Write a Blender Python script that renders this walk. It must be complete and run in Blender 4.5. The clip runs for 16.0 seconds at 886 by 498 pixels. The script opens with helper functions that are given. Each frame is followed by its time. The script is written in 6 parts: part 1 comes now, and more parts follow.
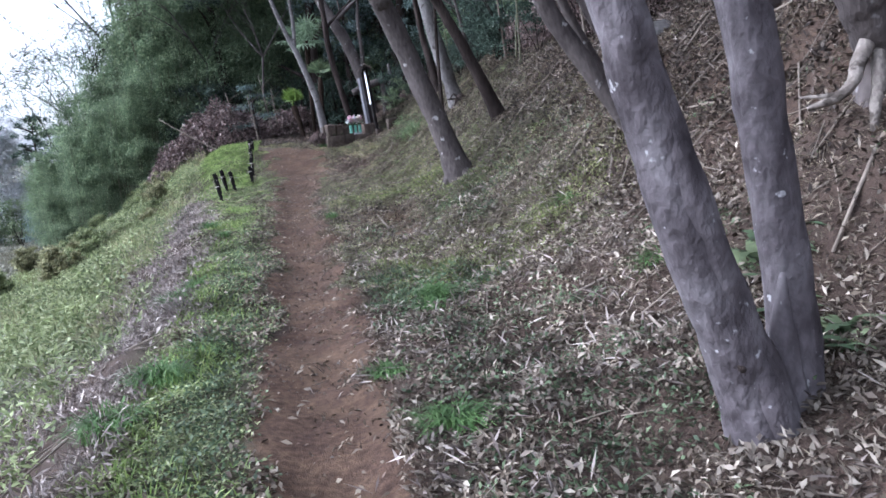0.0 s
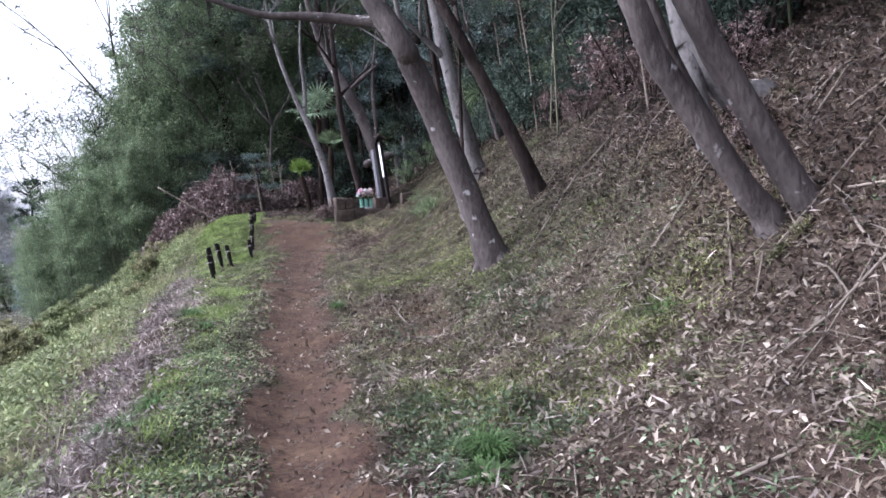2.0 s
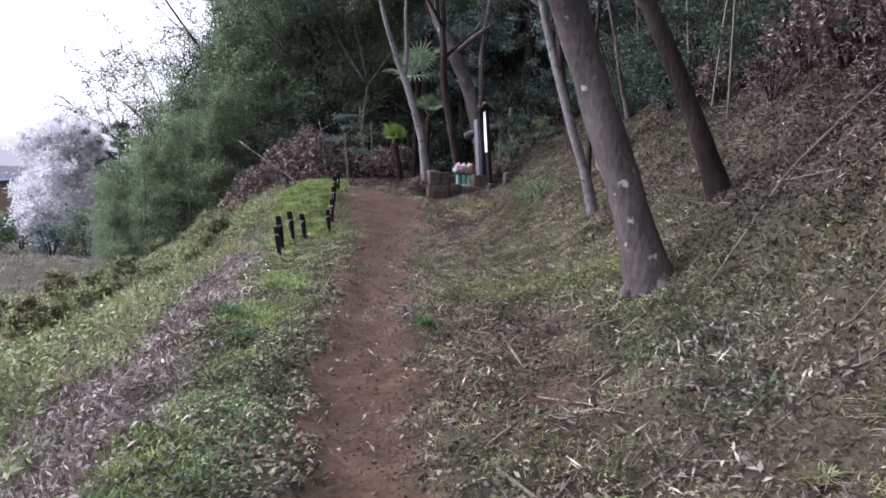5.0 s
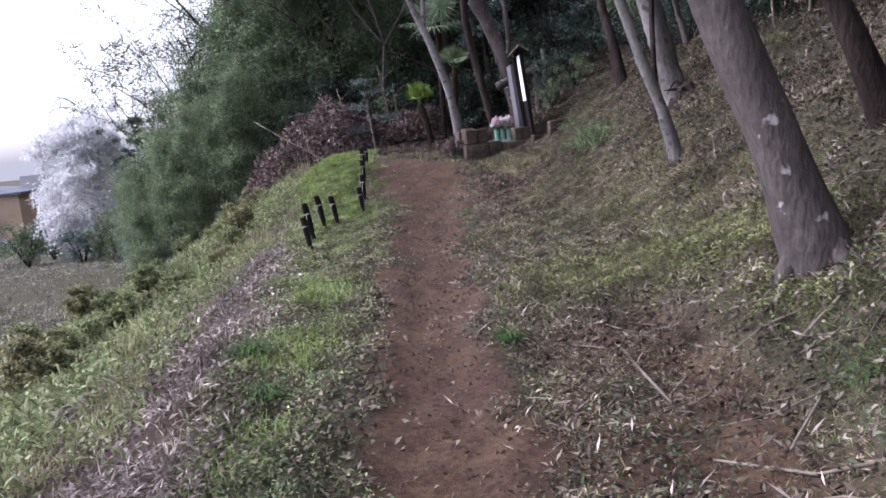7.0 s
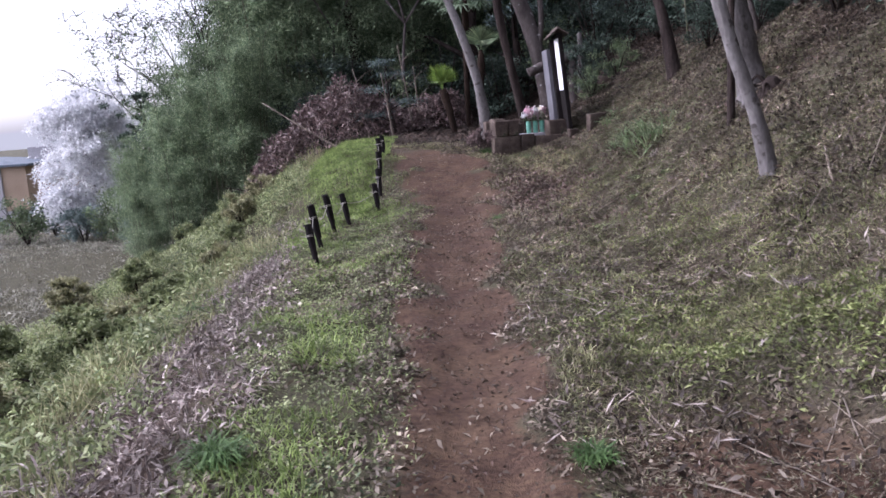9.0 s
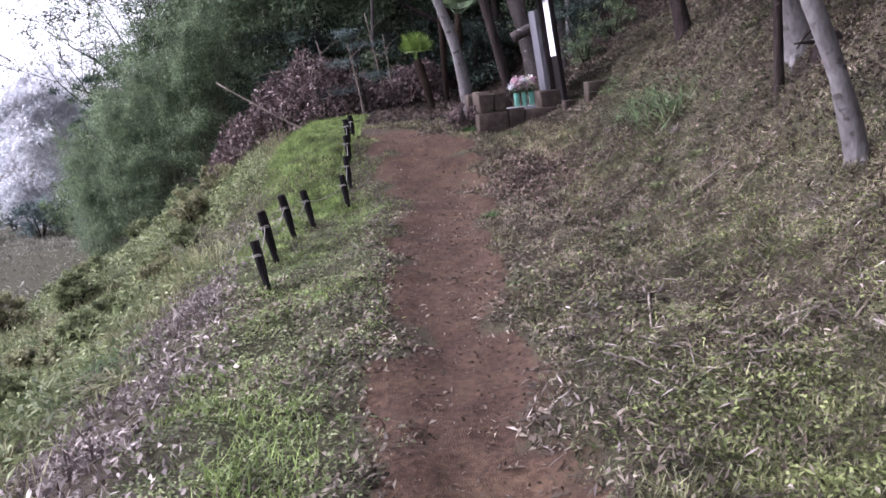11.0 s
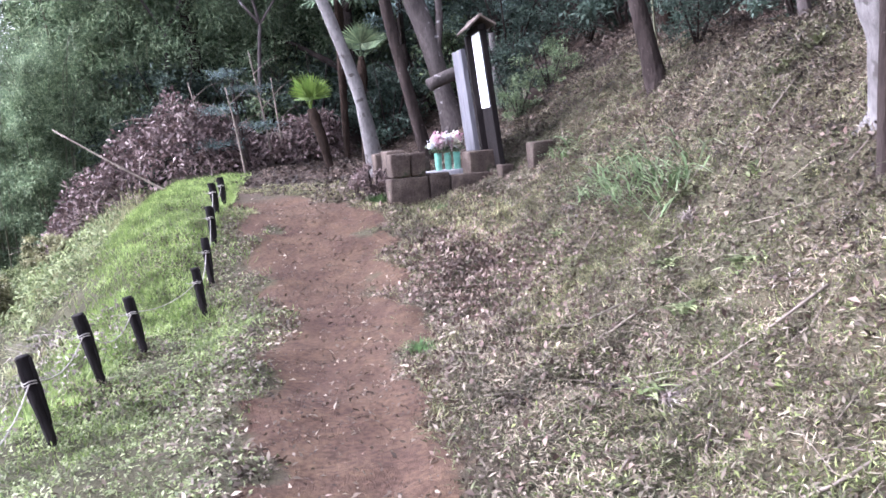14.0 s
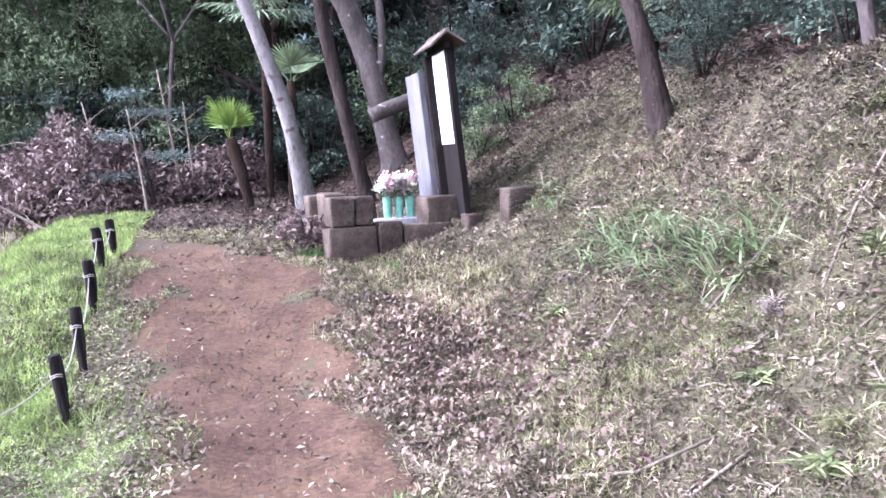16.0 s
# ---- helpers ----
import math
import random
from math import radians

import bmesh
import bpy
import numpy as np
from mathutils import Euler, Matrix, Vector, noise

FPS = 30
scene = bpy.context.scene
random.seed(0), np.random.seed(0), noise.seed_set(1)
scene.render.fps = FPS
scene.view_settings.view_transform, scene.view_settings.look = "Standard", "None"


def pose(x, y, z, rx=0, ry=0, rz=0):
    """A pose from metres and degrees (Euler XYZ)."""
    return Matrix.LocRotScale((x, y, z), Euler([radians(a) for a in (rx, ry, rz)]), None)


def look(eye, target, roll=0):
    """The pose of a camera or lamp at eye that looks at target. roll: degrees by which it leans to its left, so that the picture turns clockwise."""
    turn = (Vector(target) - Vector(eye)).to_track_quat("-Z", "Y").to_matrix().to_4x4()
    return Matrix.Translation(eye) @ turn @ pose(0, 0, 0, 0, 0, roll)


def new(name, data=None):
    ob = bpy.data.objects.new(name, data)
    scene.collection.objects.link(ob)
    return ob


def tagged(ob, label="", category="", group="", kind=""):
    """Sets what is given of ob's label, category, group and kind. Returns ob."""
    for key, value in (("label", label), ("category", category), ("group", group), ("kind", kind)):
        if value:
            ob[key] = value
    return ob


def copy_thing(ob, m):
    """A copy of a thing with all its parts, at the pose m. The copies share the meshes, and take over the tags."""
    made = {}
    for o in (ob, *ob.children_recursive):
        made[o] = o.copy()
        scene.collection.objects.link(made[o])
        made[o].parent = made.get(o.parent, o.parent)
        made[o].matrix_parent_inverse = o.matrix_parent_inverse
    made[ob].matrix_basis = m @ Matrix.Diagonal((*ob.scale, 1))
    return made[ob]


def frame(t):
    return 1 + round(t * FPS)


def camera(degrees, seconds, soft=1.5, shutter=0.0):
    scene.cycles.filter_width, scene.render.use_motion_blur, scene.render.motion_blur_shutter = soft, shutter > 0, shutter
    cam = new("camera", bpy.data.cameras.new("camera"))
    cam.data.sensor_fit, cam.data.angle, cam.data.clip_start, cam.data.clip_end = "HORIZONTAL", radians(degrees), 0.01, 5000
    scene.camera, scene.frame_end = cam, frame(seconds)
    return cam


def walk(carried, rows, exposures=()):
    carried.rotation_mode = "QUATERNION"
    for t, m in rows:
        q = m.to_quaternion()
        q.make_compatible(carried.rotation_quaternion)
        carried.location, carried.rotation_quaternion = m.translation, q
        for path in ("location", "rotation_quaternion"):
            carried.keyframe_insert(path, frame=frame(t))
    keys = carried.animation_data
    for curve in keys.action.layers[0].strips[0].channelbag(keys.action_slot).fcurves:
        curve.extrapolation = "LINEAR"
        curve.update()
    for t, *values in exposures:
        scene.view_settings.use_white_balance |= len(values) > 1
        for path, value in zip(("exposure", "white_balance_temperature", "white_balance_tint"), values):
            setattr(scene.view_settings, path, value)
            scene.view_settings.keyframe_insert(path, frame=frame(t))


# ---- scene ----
cam = camera(57.0, 16.0, soft=1.6)
PATH = [
    (0, (0.027, -1.377, 1.305), (0.756, 3.505, 0.511), -5.86),
    (0.5, (0.062, -0.858, 1.305), (0.868, 4.018, 0.546), -5.65),
    (1, (0.055, -0.409, 1.303), (1.131, 4.439, 0.722), -5.77),
    (1.5, (0.102, 0.096, 1.297), (0.865, 5.013, 0.807), -5.02),
    (2, (0.054, 0.554, 1.296), (0.806, 5.486, 0.966), -4.00),
    (2.5, (0.052, 1.032, 1.309), (0.580, 5.985, 0.875), -2.90),
    (3, (0.020, 1.474, 1.317), (0.483, 6.413, 0.693), 0.19),
    (3.5, (0.069, 1.903, 1.330), (0.617, 6.855, 0.902), 0.89),
    (4, (0.104, 2.322, 1.353), (0.311, 7.292, 0.851), 2.30),
    (4.2, (0.085, 2.498, 1.342), (0.379, 7.470, 0.898), 1.50),
    (6.3, (-0.042, 4.337, 1.386), (0.044, 9.291, 0.718), 0.33),
    (6.5, (-0.108, 4.488, 1.415), (0.108, 9.426, 0.656), -1.96),
    (7, (-0.152, 4.995, 1.422), (-0.138, 9.944, 0.711), -5.82),
    (7.5, (-0.291, 5.436, 1.439), (-0.150, 10.374, 0.665), -3.76),
    (8, (-0.286, 5.865, 1.468), (0.101, 10.797, 0.740), -3.70),
    (8.5, (-0.267, 6.283, 1.538), (-0.377, 11.233, 0.836), -1.55),
    (9, (-0.323, 6.715, 1.585), (-0.384, 11.648, 0.772), -4.02),
    (9.2, (-0.312, 6.933, 1.567), (-0.433, 11.892, 0.939), -4.59),
    (11.3, (-0.340, 8.917, 1.672), (-0.281, 13.811, 0.648), -6.21),
    (11.5, (-0.313, 9.136, 1.662), (-0.234, 14.038, 0.681), -5.87),
    (12, (-0.356, 9.643, 1.654), (0.104, 14.531, 0.706), -3.95),
    (12.5, (-0.347, 10.160, 1.666), (0.673, 15.012, 1.025), -4.52),
    (13, (-0.301, 10.709, 1.649), (0.515, 15.557, 0.736), -5.94),
    (13.5, (-0.285, 11.274, 1.665), (1.009, 16.045, 0.913), -5.76),
    (14, (-0.256, 11.848, 1.700), (0.433, 16.743, 0.952), -4.68),
    (14.5, (-0.263, 12.375, 1.735), (0.726, 17.251, 1.232), -4.09),
    (15, (-0.210, 12.890, 1.747), (0.738, 17.755, 1.088), -2.43),
    (15.5, (-0.278, 13.359, 1.739), (0.914, 18.188, 1.221), -1.26),
    (16, (-0.280, 13.901, 1.731), (0.922, 18.722, 1.178), -2.68),
]
walk(cam, [(t, look(eye, target, roll)) for t, eye, target, roll in PATH],
     [(0, 0.81, 5350, 14), (0.5, 0.93, 5400, 15), (1, 0.98, 5450, 15), (1.5, 1.3, 5400, 14), (2, 0.84, 5610, 20), (3, 0.5, 5610, 23),
      (4.2, 0.48, 5710, 21), (6.3, 0.7, 5760, 25), (7, 0.47, 5760, 25), (7.5, 0.27, 5760, 25), (8, 0.43, 5760, 26), (8.5, 0.72, 5760, 26),
      (9, 0.52, 5760, 26), (11.3, 0.7, 5760, 28), (12, 0.92, 5760, 28), (12.5, 1.37, 5670, 28), (14, 1.75, 5570, 24), (14.5, 1.76, 5570, 25),
      (15.2, 1.98, 5570, 26), (16, 2.12, 5470, 28)])

# ---- world, sun, exposure ----
SUN_ELEVATION, SUN_TURN = 40.0, 276.0
world = bpy.data.worlds.new("overcast_sky")
scene.world = world
world.use_nodes = True
wn, wl = world.node_tree.nodes, world.node_tree.links
sky = wn.new("ShaderNodeTexSky")
sky.sky_type = "NISHITA"
sky.sun_disc = False
sky.sun_elevation = radians(SUN_ELEVATION)
sky.sun_rotation = radians(SUN_TURN)
sky.dust_density, sky.air_density, sky.ozone_density = 4.0, 1.0, 0.6
pale = wn.new("ShaderNodeHueSaturation")
pale.inputs["Saturation"].default_value = 0.16
pale.inputs["Value"].default_value = 2.2
wl.new(sky.outputs[0], pale.inputs["Color"])
veil = wn.new("ShaderNodeMix")
veil.data_type, veil.blend_type = "RGBA", "LIGHTEN"
veil.inputs["Factor"].default_value = 1.0
veil.inputs[7].default_value = (2.9, 2.95, 3.05, 1)
wl.new(pale.outputs[0], veil.inputs[6])
wl.new(veil.outputs[2], wn["Background"].inputs["Color"])
wn["Background"].inputs["Strength"].default_value = 0.15
sun_data = bpy.data.lights.new("sun", "SUN")
sun_data.energy, sun_data.angle, sun_data.color = 0.4, radians(40), (1.0, 0.96, 0.92)
sun = new("sun", sun_data)
az = radians(SUN_TURN)
el = radians(SUN_ELEVATION)
sun.matrix_world = look((40 * math.sin(az) * math.cos(el), 40 * math.cos(az) * math.cos(el), 40 * math.sin(el)), (0, 0, 0))


# ---- materials ----
def material(name, stops, scale=4.0, stretch=(1, 1, 1), rough=0.85, bump=0.3, fine=40.0, spots=None, per="", vary=0.25, translucent=0.0, spec=0.3):
    """A surface of two noise scales. stops: colours from low to high noise. spots: (colour, scale, threshold).
    per: 'island' or 'object' varies brightness piece by piece."""
    m = bpy.data.materials.new(name)
    m.use_nodes = True
    n, l = m.node_tree.nodes, m.node_tree.links
    b = n["Principled BSDF"]
    b.inputs["Roughness"].default_value = rough
    b.inputs["Specular IOR Level"].default_value = spec
    tc, mp = n.new("ShaderNodeTexCoord"), n.new("ShaderNodeMapping")
    mp.inputs["Scale"].default_value = stretch
    l.new(tc.outputs["Object"], mp.inputs["Vector"])
    big, small = n.new("ShaderNodeTexNoise"), n.new("ShaderNodeTexNoise")
    for t, s, d in ((big, scale, 5.0), (small, fine, 4.0)):
        t.inputs["Scale"].default_value, t.inputs["Detail"].default_value = s, d
        l.new(mp.outputs[0], t.inputs["Vector"])
    ramp = n.new("ShaderNodeValToRGB")
    l.new(big.outputs["Fac"], ramp.inputs["Fac"])
    e = ramp.color_ramp.elements
    while len(e) < len(stops):
        e.new(0.5)
    for i, c in enumerate(stops):
        e[i].position = 0.3 + 0.4 * i / max(1, len(stops) - 1)
        e[i].color = (*c, 1)
    out = ramp.outputs["Color"]

    def times(src, fac, low, high):
        mr, mx = n.new("ShaderNodeMapRange"), n.new("ShaderNodeMix")
        mr.inputs["To Min"].default_value, mr.inputs["To Max"].default_value = low, high
        l.new(fac, mr.inputs["Value"])
        mx.data_type, mx.blend_type = "RGBA", "MULTIPLY"
        mx.inputs["Factor"].default_value = 1.0
        l.new(src, mx.inputs[6])
        l.new(mr.outputs[0], mx.inputs[7])
        return mx.outputs[2]

    out = times(out, small.outputs["Fac"], 0.45, 1.55)
    if spots:
        sp, gt, mx = n.new("ShaderNodeTexNoise"), n.new("ShaderNodeMapRange"), n.new("ShaderNodeMix")
        sp.inputs["Scale"].default_value, sp.inputs["Detail"].default_value = spots[1], 3.0
        l.new(tc.outputs["Object"], sp.inputs["Vector"])
        gt.inputs["From Min"].default_value, gt.inputs["From Max"].default_value = spots[2], spots[2] + 0.06
        l.new(sp.outputs["Fac"], gt.inputs["Value"])
        mx.data_type = "RGBA"
        l.new(gt.outputs[0], mx.inputs["Factor"])
        l.new(out, mx.inputs[6])
        mx.inputs[7].default_value = (*spots[0], 1)
        out = mx.outputs[2]
    if per == "island":
        g = n.new("ShaderNodeNewGeometry")
        out = times(out, g.outputs["Random Per Island"], 1 - vary, 1 + vary)
    elif per == "object":
        g = n.new("ShaderNodeObjectInfo")
        out = times(out, g.outputs["Random"], 1 - vary, 1 + vary)
    l.new(out, b.inputs["Base Color"])
    if bump:
        bp = n.new("ShaderNodeBump")
        bp.inputs["Strength"].default_value, bp.inputs["Distance"].default_value = bump, 0.035
        l.new(small.outputs["Fac"], bp.inputs["Height"])
        l.new(bp.outputs[0], b.inputs["Normal"])
    if translucent:
        tr, ms = n.new("ShaderNodeBsdfTranslucent"), n.new("ShaderNodeMixShader")
        ms.inputs[0].default_value = translucent
        l.new(out, tr.inputs["Color"])
        l.new(b.outputs[0], ms.inputs[1])
        l.new(tr.outputs[0], ms.inputs[2])
        l.new(ms.outputs[0], n["Material Output"].inputs["Surface"])
    return m


def leafy(name, stops, vary=0.4, translucent=0.25, rough=0.6, mottle=0.4):
    """Leaves: each one takes its own colour between the stops; tone drifts over metres and over hand's breadths."""
    m = bpy.data.materials.new(name)
    m.use_nodes = True
    n, l = m.node_tree.nodes, m.node_tree.links
    b = n["Principled BSDF"]
    b.inputs["Roughness"].default_value = rough
    b.inputs["Specular IOR Level"].default_value = 0.25
    g, ramp = n.new("ShaderNodeNewGeometry"), n.new("ShaderNodeValToRGB")
    l.new(g.outputs["Random Per Island"], ramp.inputs["Fac"])
    e = ramp.color_ramp.elements
    while len(e) < len(stops):
        e.new(0.5)
    for i, c in enumerate(stops):
        e[i].position = i / max(1, len(stops) - 1)
        e[i].color = (*c, 1)
    ns, mr, mx = n.new("ShaderNodeTexNoise"), n.new("ShaderNodeMapRange"), n.new("ShaderNodeMix")
    ns.inputs["Scale"].default_value = 0.9
    tc = n.new("ShaderNodeTexCoord")
    l.new(tc.outputs["Object"], ns.inputs["Vector"])
    l.new(ns.outputs["Fac"], mr.inputs["Value"])
    mr.inputs["From Min"].default_value, mr.inputs["From Max"].default_value = 0.3, 0.7
    mr.inputs["To Min"].default_value, mr.inputs["To Max"].default_value = 1 - vary, 1 + vary
    mx.data_type, mx.blend_type = "RGBA", "MULTIPLY"
    mx.inputs["Factor"].default_value = 1.0
    l.new(ramp.outputs[0], mx.inputs[6])
    l.new(mr.outputs[0], mx.inputs[7])
    n2, m2, x2 = n.new("ShaderNodeTexNoise"), n.new("ShaderNodeMapRange"), n.new("ShaderNodeMix")
    n2.inputs["Scale"].default_value, n2.inputs["Detail"].default_value = 4.5, 3.0
    l.new(tc.outputs["Object"], n2.inputs["Vector"])
    l.new(n2.outputs["Fac"], m2.inputs["Value"])
    m2.inputs["From Min"].default_value, m2.inputs["From Max"].default_value = 0.36, 0.64
    m2.inputs["To Min"].default_value, m2.inputs["To Max"].default_value = 1 - mottle, 1 + mottle
    x2.data_type, x2.blend_type = "RGBA", "MULTIPLY"
    x2.inputs["Factor"].default_value = 1.0
    l.new(mx.outputs[2], x2.inputs[6])
    l.new(m2.outputs[0], x2.inputs[7])
    l.new(x2.outputs[2], b.inputs["Base Color"])
    tr, ms = n.new("ShaderNodeBsdfTranslucent"), n.new("ShaderNodeMixShader")
    ms.inputs[0].default_value = translucent
    l.new(x2.outputs[2], tr.inputs["Color"])
    l.new(b.outputs[0], ms.inputs[1])
    l.new(tr.outputs[0], ms.inputs[2])
    l.new(ms.outputs[0], n["Material Output"].inputs["Surface"])
    return m


def ground_material():
    """Red soil, turf and leaf litter, mixed by the attribute 'cover' (soil, turf, litter) and broken up by noise."""
    m = bpy.data.materials.new("hillside_ground")
    m.use_nodes = True
    n, l = m.node_tree.nodes, m.node_tree.links
    b = n["Principled BSDF"]
    b.inputs["Roughness"].default_value = 0.95
    b.inputs["Specular IOR Level"].default_value = 0.15
    tc = n.new("ShaderNodeTexCoord")

    def noise_at(scale, detail=6.0, rough=0.6):
        t = n.new("ShaderNodeTexNoise")
        t.inputs["Scale"].default_value, t.inputs["Detail"].default_value, t.inputs["Roughness"].default_value = scale, detail, rough
        l.new(tc.outputs["Object"], t.inputs["Vector"])
        return t.outputs["Fac"]

    def ramp(fac, *cols):
        r = n.new("ShaderNodeValToRGB")
        e = r.color_ramp.elements
        while len(e) < len(cols):
            e.new(0.5)
        for i, c in enumerate(cols):
            e[i].position, e[i].color = 0.36 + 0.28 * i / (len(cols) - 1), (*c, 1)
        l.new(fac, r.inputs["Fac"])
        return r.outputs["Color"]

    def mix(fac, a, c):
        x = n.new("ShaderNodeMix")
        x.data_type = "RGBA"
        l.new(fac, x.inputs["Factor"])
        l.new(a, x.inputs[6])
        l.new(c, x.inputs[7])
        return x.outputs[2]

    broad, mid, fine, grit = noise_at(0.8), noise_at(5.0), noise_at(28.0), noise_at(120.0, 3.0)
    soil = mix(grit, ramp(mid, (0.035, 0.020, 0.014), (0.072, 0.043, 0.028), (0.116, 0.075, 0.048)), ramp(fine, (0.039, 0.023, 0.016), (0.142, 0.094, 0.061)))
    soil = mix(ramp(noise_at(1.7), (0, 0, 0), (0.55, 0.55, 0.55)), soil, ramp(fine, (0.026, 0.014, 0.012), (0.068, 0.037, 0.030)))
    turf = mix(fine, ramp(mid, (0.030, 0.028, 0.018), (0.064, 0.060, 0.035)), ramp(grit, (0.030, 0.026, 0.017), (0.12, 0.112, 0.068)))
    litter = mix(fine, ramp(mid, (0.026, 0.017, 0.014), (0.066, 0.044, 0.034)), ramp(grit, (0.020, 0.014, 0.012), (0.105, 0.077, 0.060)))
    at, sep = n.new("ShaderNodeAttribute"), n.new("ShaderNodeSeparateColor")
    at.attribute_name = "cover"
    l.new(at.outputs["Color"], sep.inputs[0])

    def broken(value, spread):
        ad, mr = n.new("ShaderNodeMath"), n.new("ShaderNodeMapRange")
        ad.operation = "ADD"
        l.new(value, ad.inputs[0])
        l.new(fine, ad.inputs[1])
        mr.inputs["From Min"].default_value, mr.inputs["From Max"].default_value = 1.0 - spread, 1.0 + spread
        l.new(ad.outputs[0], mr.inputs["Value"])
        return mr.outputs[0]

    col = mix(broken(sep.outputs["Green"], 0.25), litter, turf)
    col = mix(broken(sep.outputs["Red"], 0.2), col, soil)
    l.new(col, b.inputs["Base Color"])
    ad, bp = n.new("ShaderNodeMath"), n.new("ShaderNodeBump")
    ad.operation = "ADD"
    l.new(fine, ad.inputs[0])
    l.new(grit, ad.inputs[1])
    bp.inputs["Strength"].default_value, bp.inputs["Distance"].default_value = 0.55, 0.03
    l.new(ad.outputs[0], bp.inputs["Height"])
    l.new(bp.outputs[0], b.inputs["Normal"])
    return m


GROUND = ground_material()
BARK_GREY = material("grey_mottled_bark", [(0.040, 0.033, 0.036), (0.086, 0.074, 0.079), (0.142, 0.127, 0.133)], 6.5, (1, 1, 0.65), 0.85, 0.6, 28.0, ((0.30, 0.29, 0.295), 21.0, 0.665), spec=0.2)
BARK_BROWN = material("brown_bark", [(0.048, 0.040, 0.039), (0.074, 0.062, 0.059), (0.101, 0.086, 0.082)], 4.0, (1, 1, 0.45), 0.9, 0.55, 30.0, ((0.30, 0.285, 0.28), 6.5, 0.655), spec=0.15)
BARK_PALE = material("pale_smooth_bark", [(0.080, 0.072, 0.070), (0.128, 0.118, 0.116), (0.18, 0.168, 0.166)], 2.5, (1, 1, 0.5), 0.85, 0.5, 26.0, ((0.058, 0.051, 0.048), 9.0, 0.60), spec=0.15)
BARK_DARK = material("dark_rough_bark", [(0.015, 0.011, 0.010), (0.029, 0.022, 0.020), (0.046, 0.036, 0.032)], 5.0, (1, 1, 0.3), 0.95, 0.8, 30.0, ((0.085, 0.070, 0.064), 14.0, 0.67), spec=0.08)
PALM_FIBRE = material("shaggy_palm_fibre", [(0.014, 0.010, 0.008), (0.034, 0.023, 0.018)], 9.0, (1, 1, 0.35), 0.95, 1.0, 40.0, spec=0.06)
ROOT_PALE = material("pale_bare_root", [(0.12, 0.10, 0.088), (0.25, 0.22, 0.195)], 9.0, (1, 1, 1), 0.85, 0.5, 40.0, ((0.07, 0.058, 0.05), 11.0, 0.56), spec=0.1)
CULM = material("bamboo_culm", [(0.05, 0.055, 0.03), (0.12, 0.115, 0.07)], 2.0, (1, 1, 0.4), 0.55, 0.1, 20.0, per="object")
DRY_STEM = material("dry_stem", [(0.11, 0.088, 0.072), (0.24, 0.20, 0.165)], 3.0, (1, 1, 1), 0.85, 0.2, 30.0, per="island", vary=0.4)
POST_WOOD = material("charred_post_wood", [(0.008, 0.0072, 0.008), (0.022, 0.018, 0.018)], 8.0, (1, 1, 0.2), 0.85, 0.6, 35.0, spec=0.08)
ROPE = material("pale_rope", [(0.26, 0.235, 0.215), (0.38, 0.35, 0.325)], 20.0, (1, 1, 1), 0.9, 0.5, 90.0)
STONE = material("weathered_tuff", [(0.040, 0.030, 0.026), (0.070, 0.054, 0.045), (0.105, 0.084, 0.071)], 5.0, (1, 1, 1), 0.95, 0.7, 45.0, ((0.045, 0.05, 0.032), 4.0, 0.62), per="object", vary=0.25, spec=0.1)
SLAB = material("grey_weathered_board", [(0.075, 0.073, 0.082), (0.125, 0.122, 0.135)], 4.0, (1, 1, 0.15), 0.85, 0.25, 30.0, spec=0.1)
SIGN_WOOD = material("dark_stained_timber", [(0.006, 0.005, 0.005), (0.016, 0.0135, 0.0135)], 5.0, (1, 1, 0.15), 0.85, 0.35, 32.0, spec=0.04)
ROOF_WOOD = material("weathered_roof_board", [(0.05, 0.038, 0.033), (0.12, 0.095, 0.082)], 5.0, (0.3, 1, 1), 0.85, 0.5, 30.0)
PAPER = material("white_notice_sheet", [(0.74, 0.73, 0.76), (0.80, 0.79, 0.82)], 3.0, (1, 1, 1), 0.5, 0.0, 12.0)
INK = material("faded_ink", [(0.30, 0.30, 0.33), (0.38, 0.38, 0.40)], 6.0, (1, 1, 1), 0.7, 0.0, 20.0)
VASE = material("green_plastic_vase", [(0.12, 0.33, 0.25), (0.20, 0.43, 0.34)], 6.0, (1, 1, 1), 0.4, 0.05, 20.0)
WALL_PAINT = material("ochre_render", [(0.30, 0.225, 0.165), (0.37, 0.285, 0.215)], 0.6, (1, 1, 1), 0.9, 0.2, 20.0)
PLINTH = material("grey_concrete", [(0.28, 0.27, 0.29), (0.36, 0.35, 0.37)], 1.0, (1, 1, 1), 0.9, 0.2, 20.0)
ROOFING = material("dark_roofing", [(0.07, 0.09, 0.11), (0.12, 0.14, 0.17)], 2.0, (1, 1, 1), 0.8, 0.2, 20.0)
PANE = material("dark_window_glass", [(0.02, 0.022, 0.025), (0.04, 0.042, 0.05)], 1.0, (1, 1, 1), 0.1, 0.0, 5.0, spec=0.6)
LEAF_DARK = leafy("dark_evergreen_leaves", [(0.020, 0.034, 0.026), (0.044, 0.067, 0.051), (0.110, 0.145, 0.112)], 0.45, 0.35, mottle=0.25)
LEAF_MID = leafy("mid_green_leaves", [(0.060, 0.090, 0.050), (0.110, 0.150, 0.080), (0.20, 0.24, 0.132)], 0.4, 0.35)
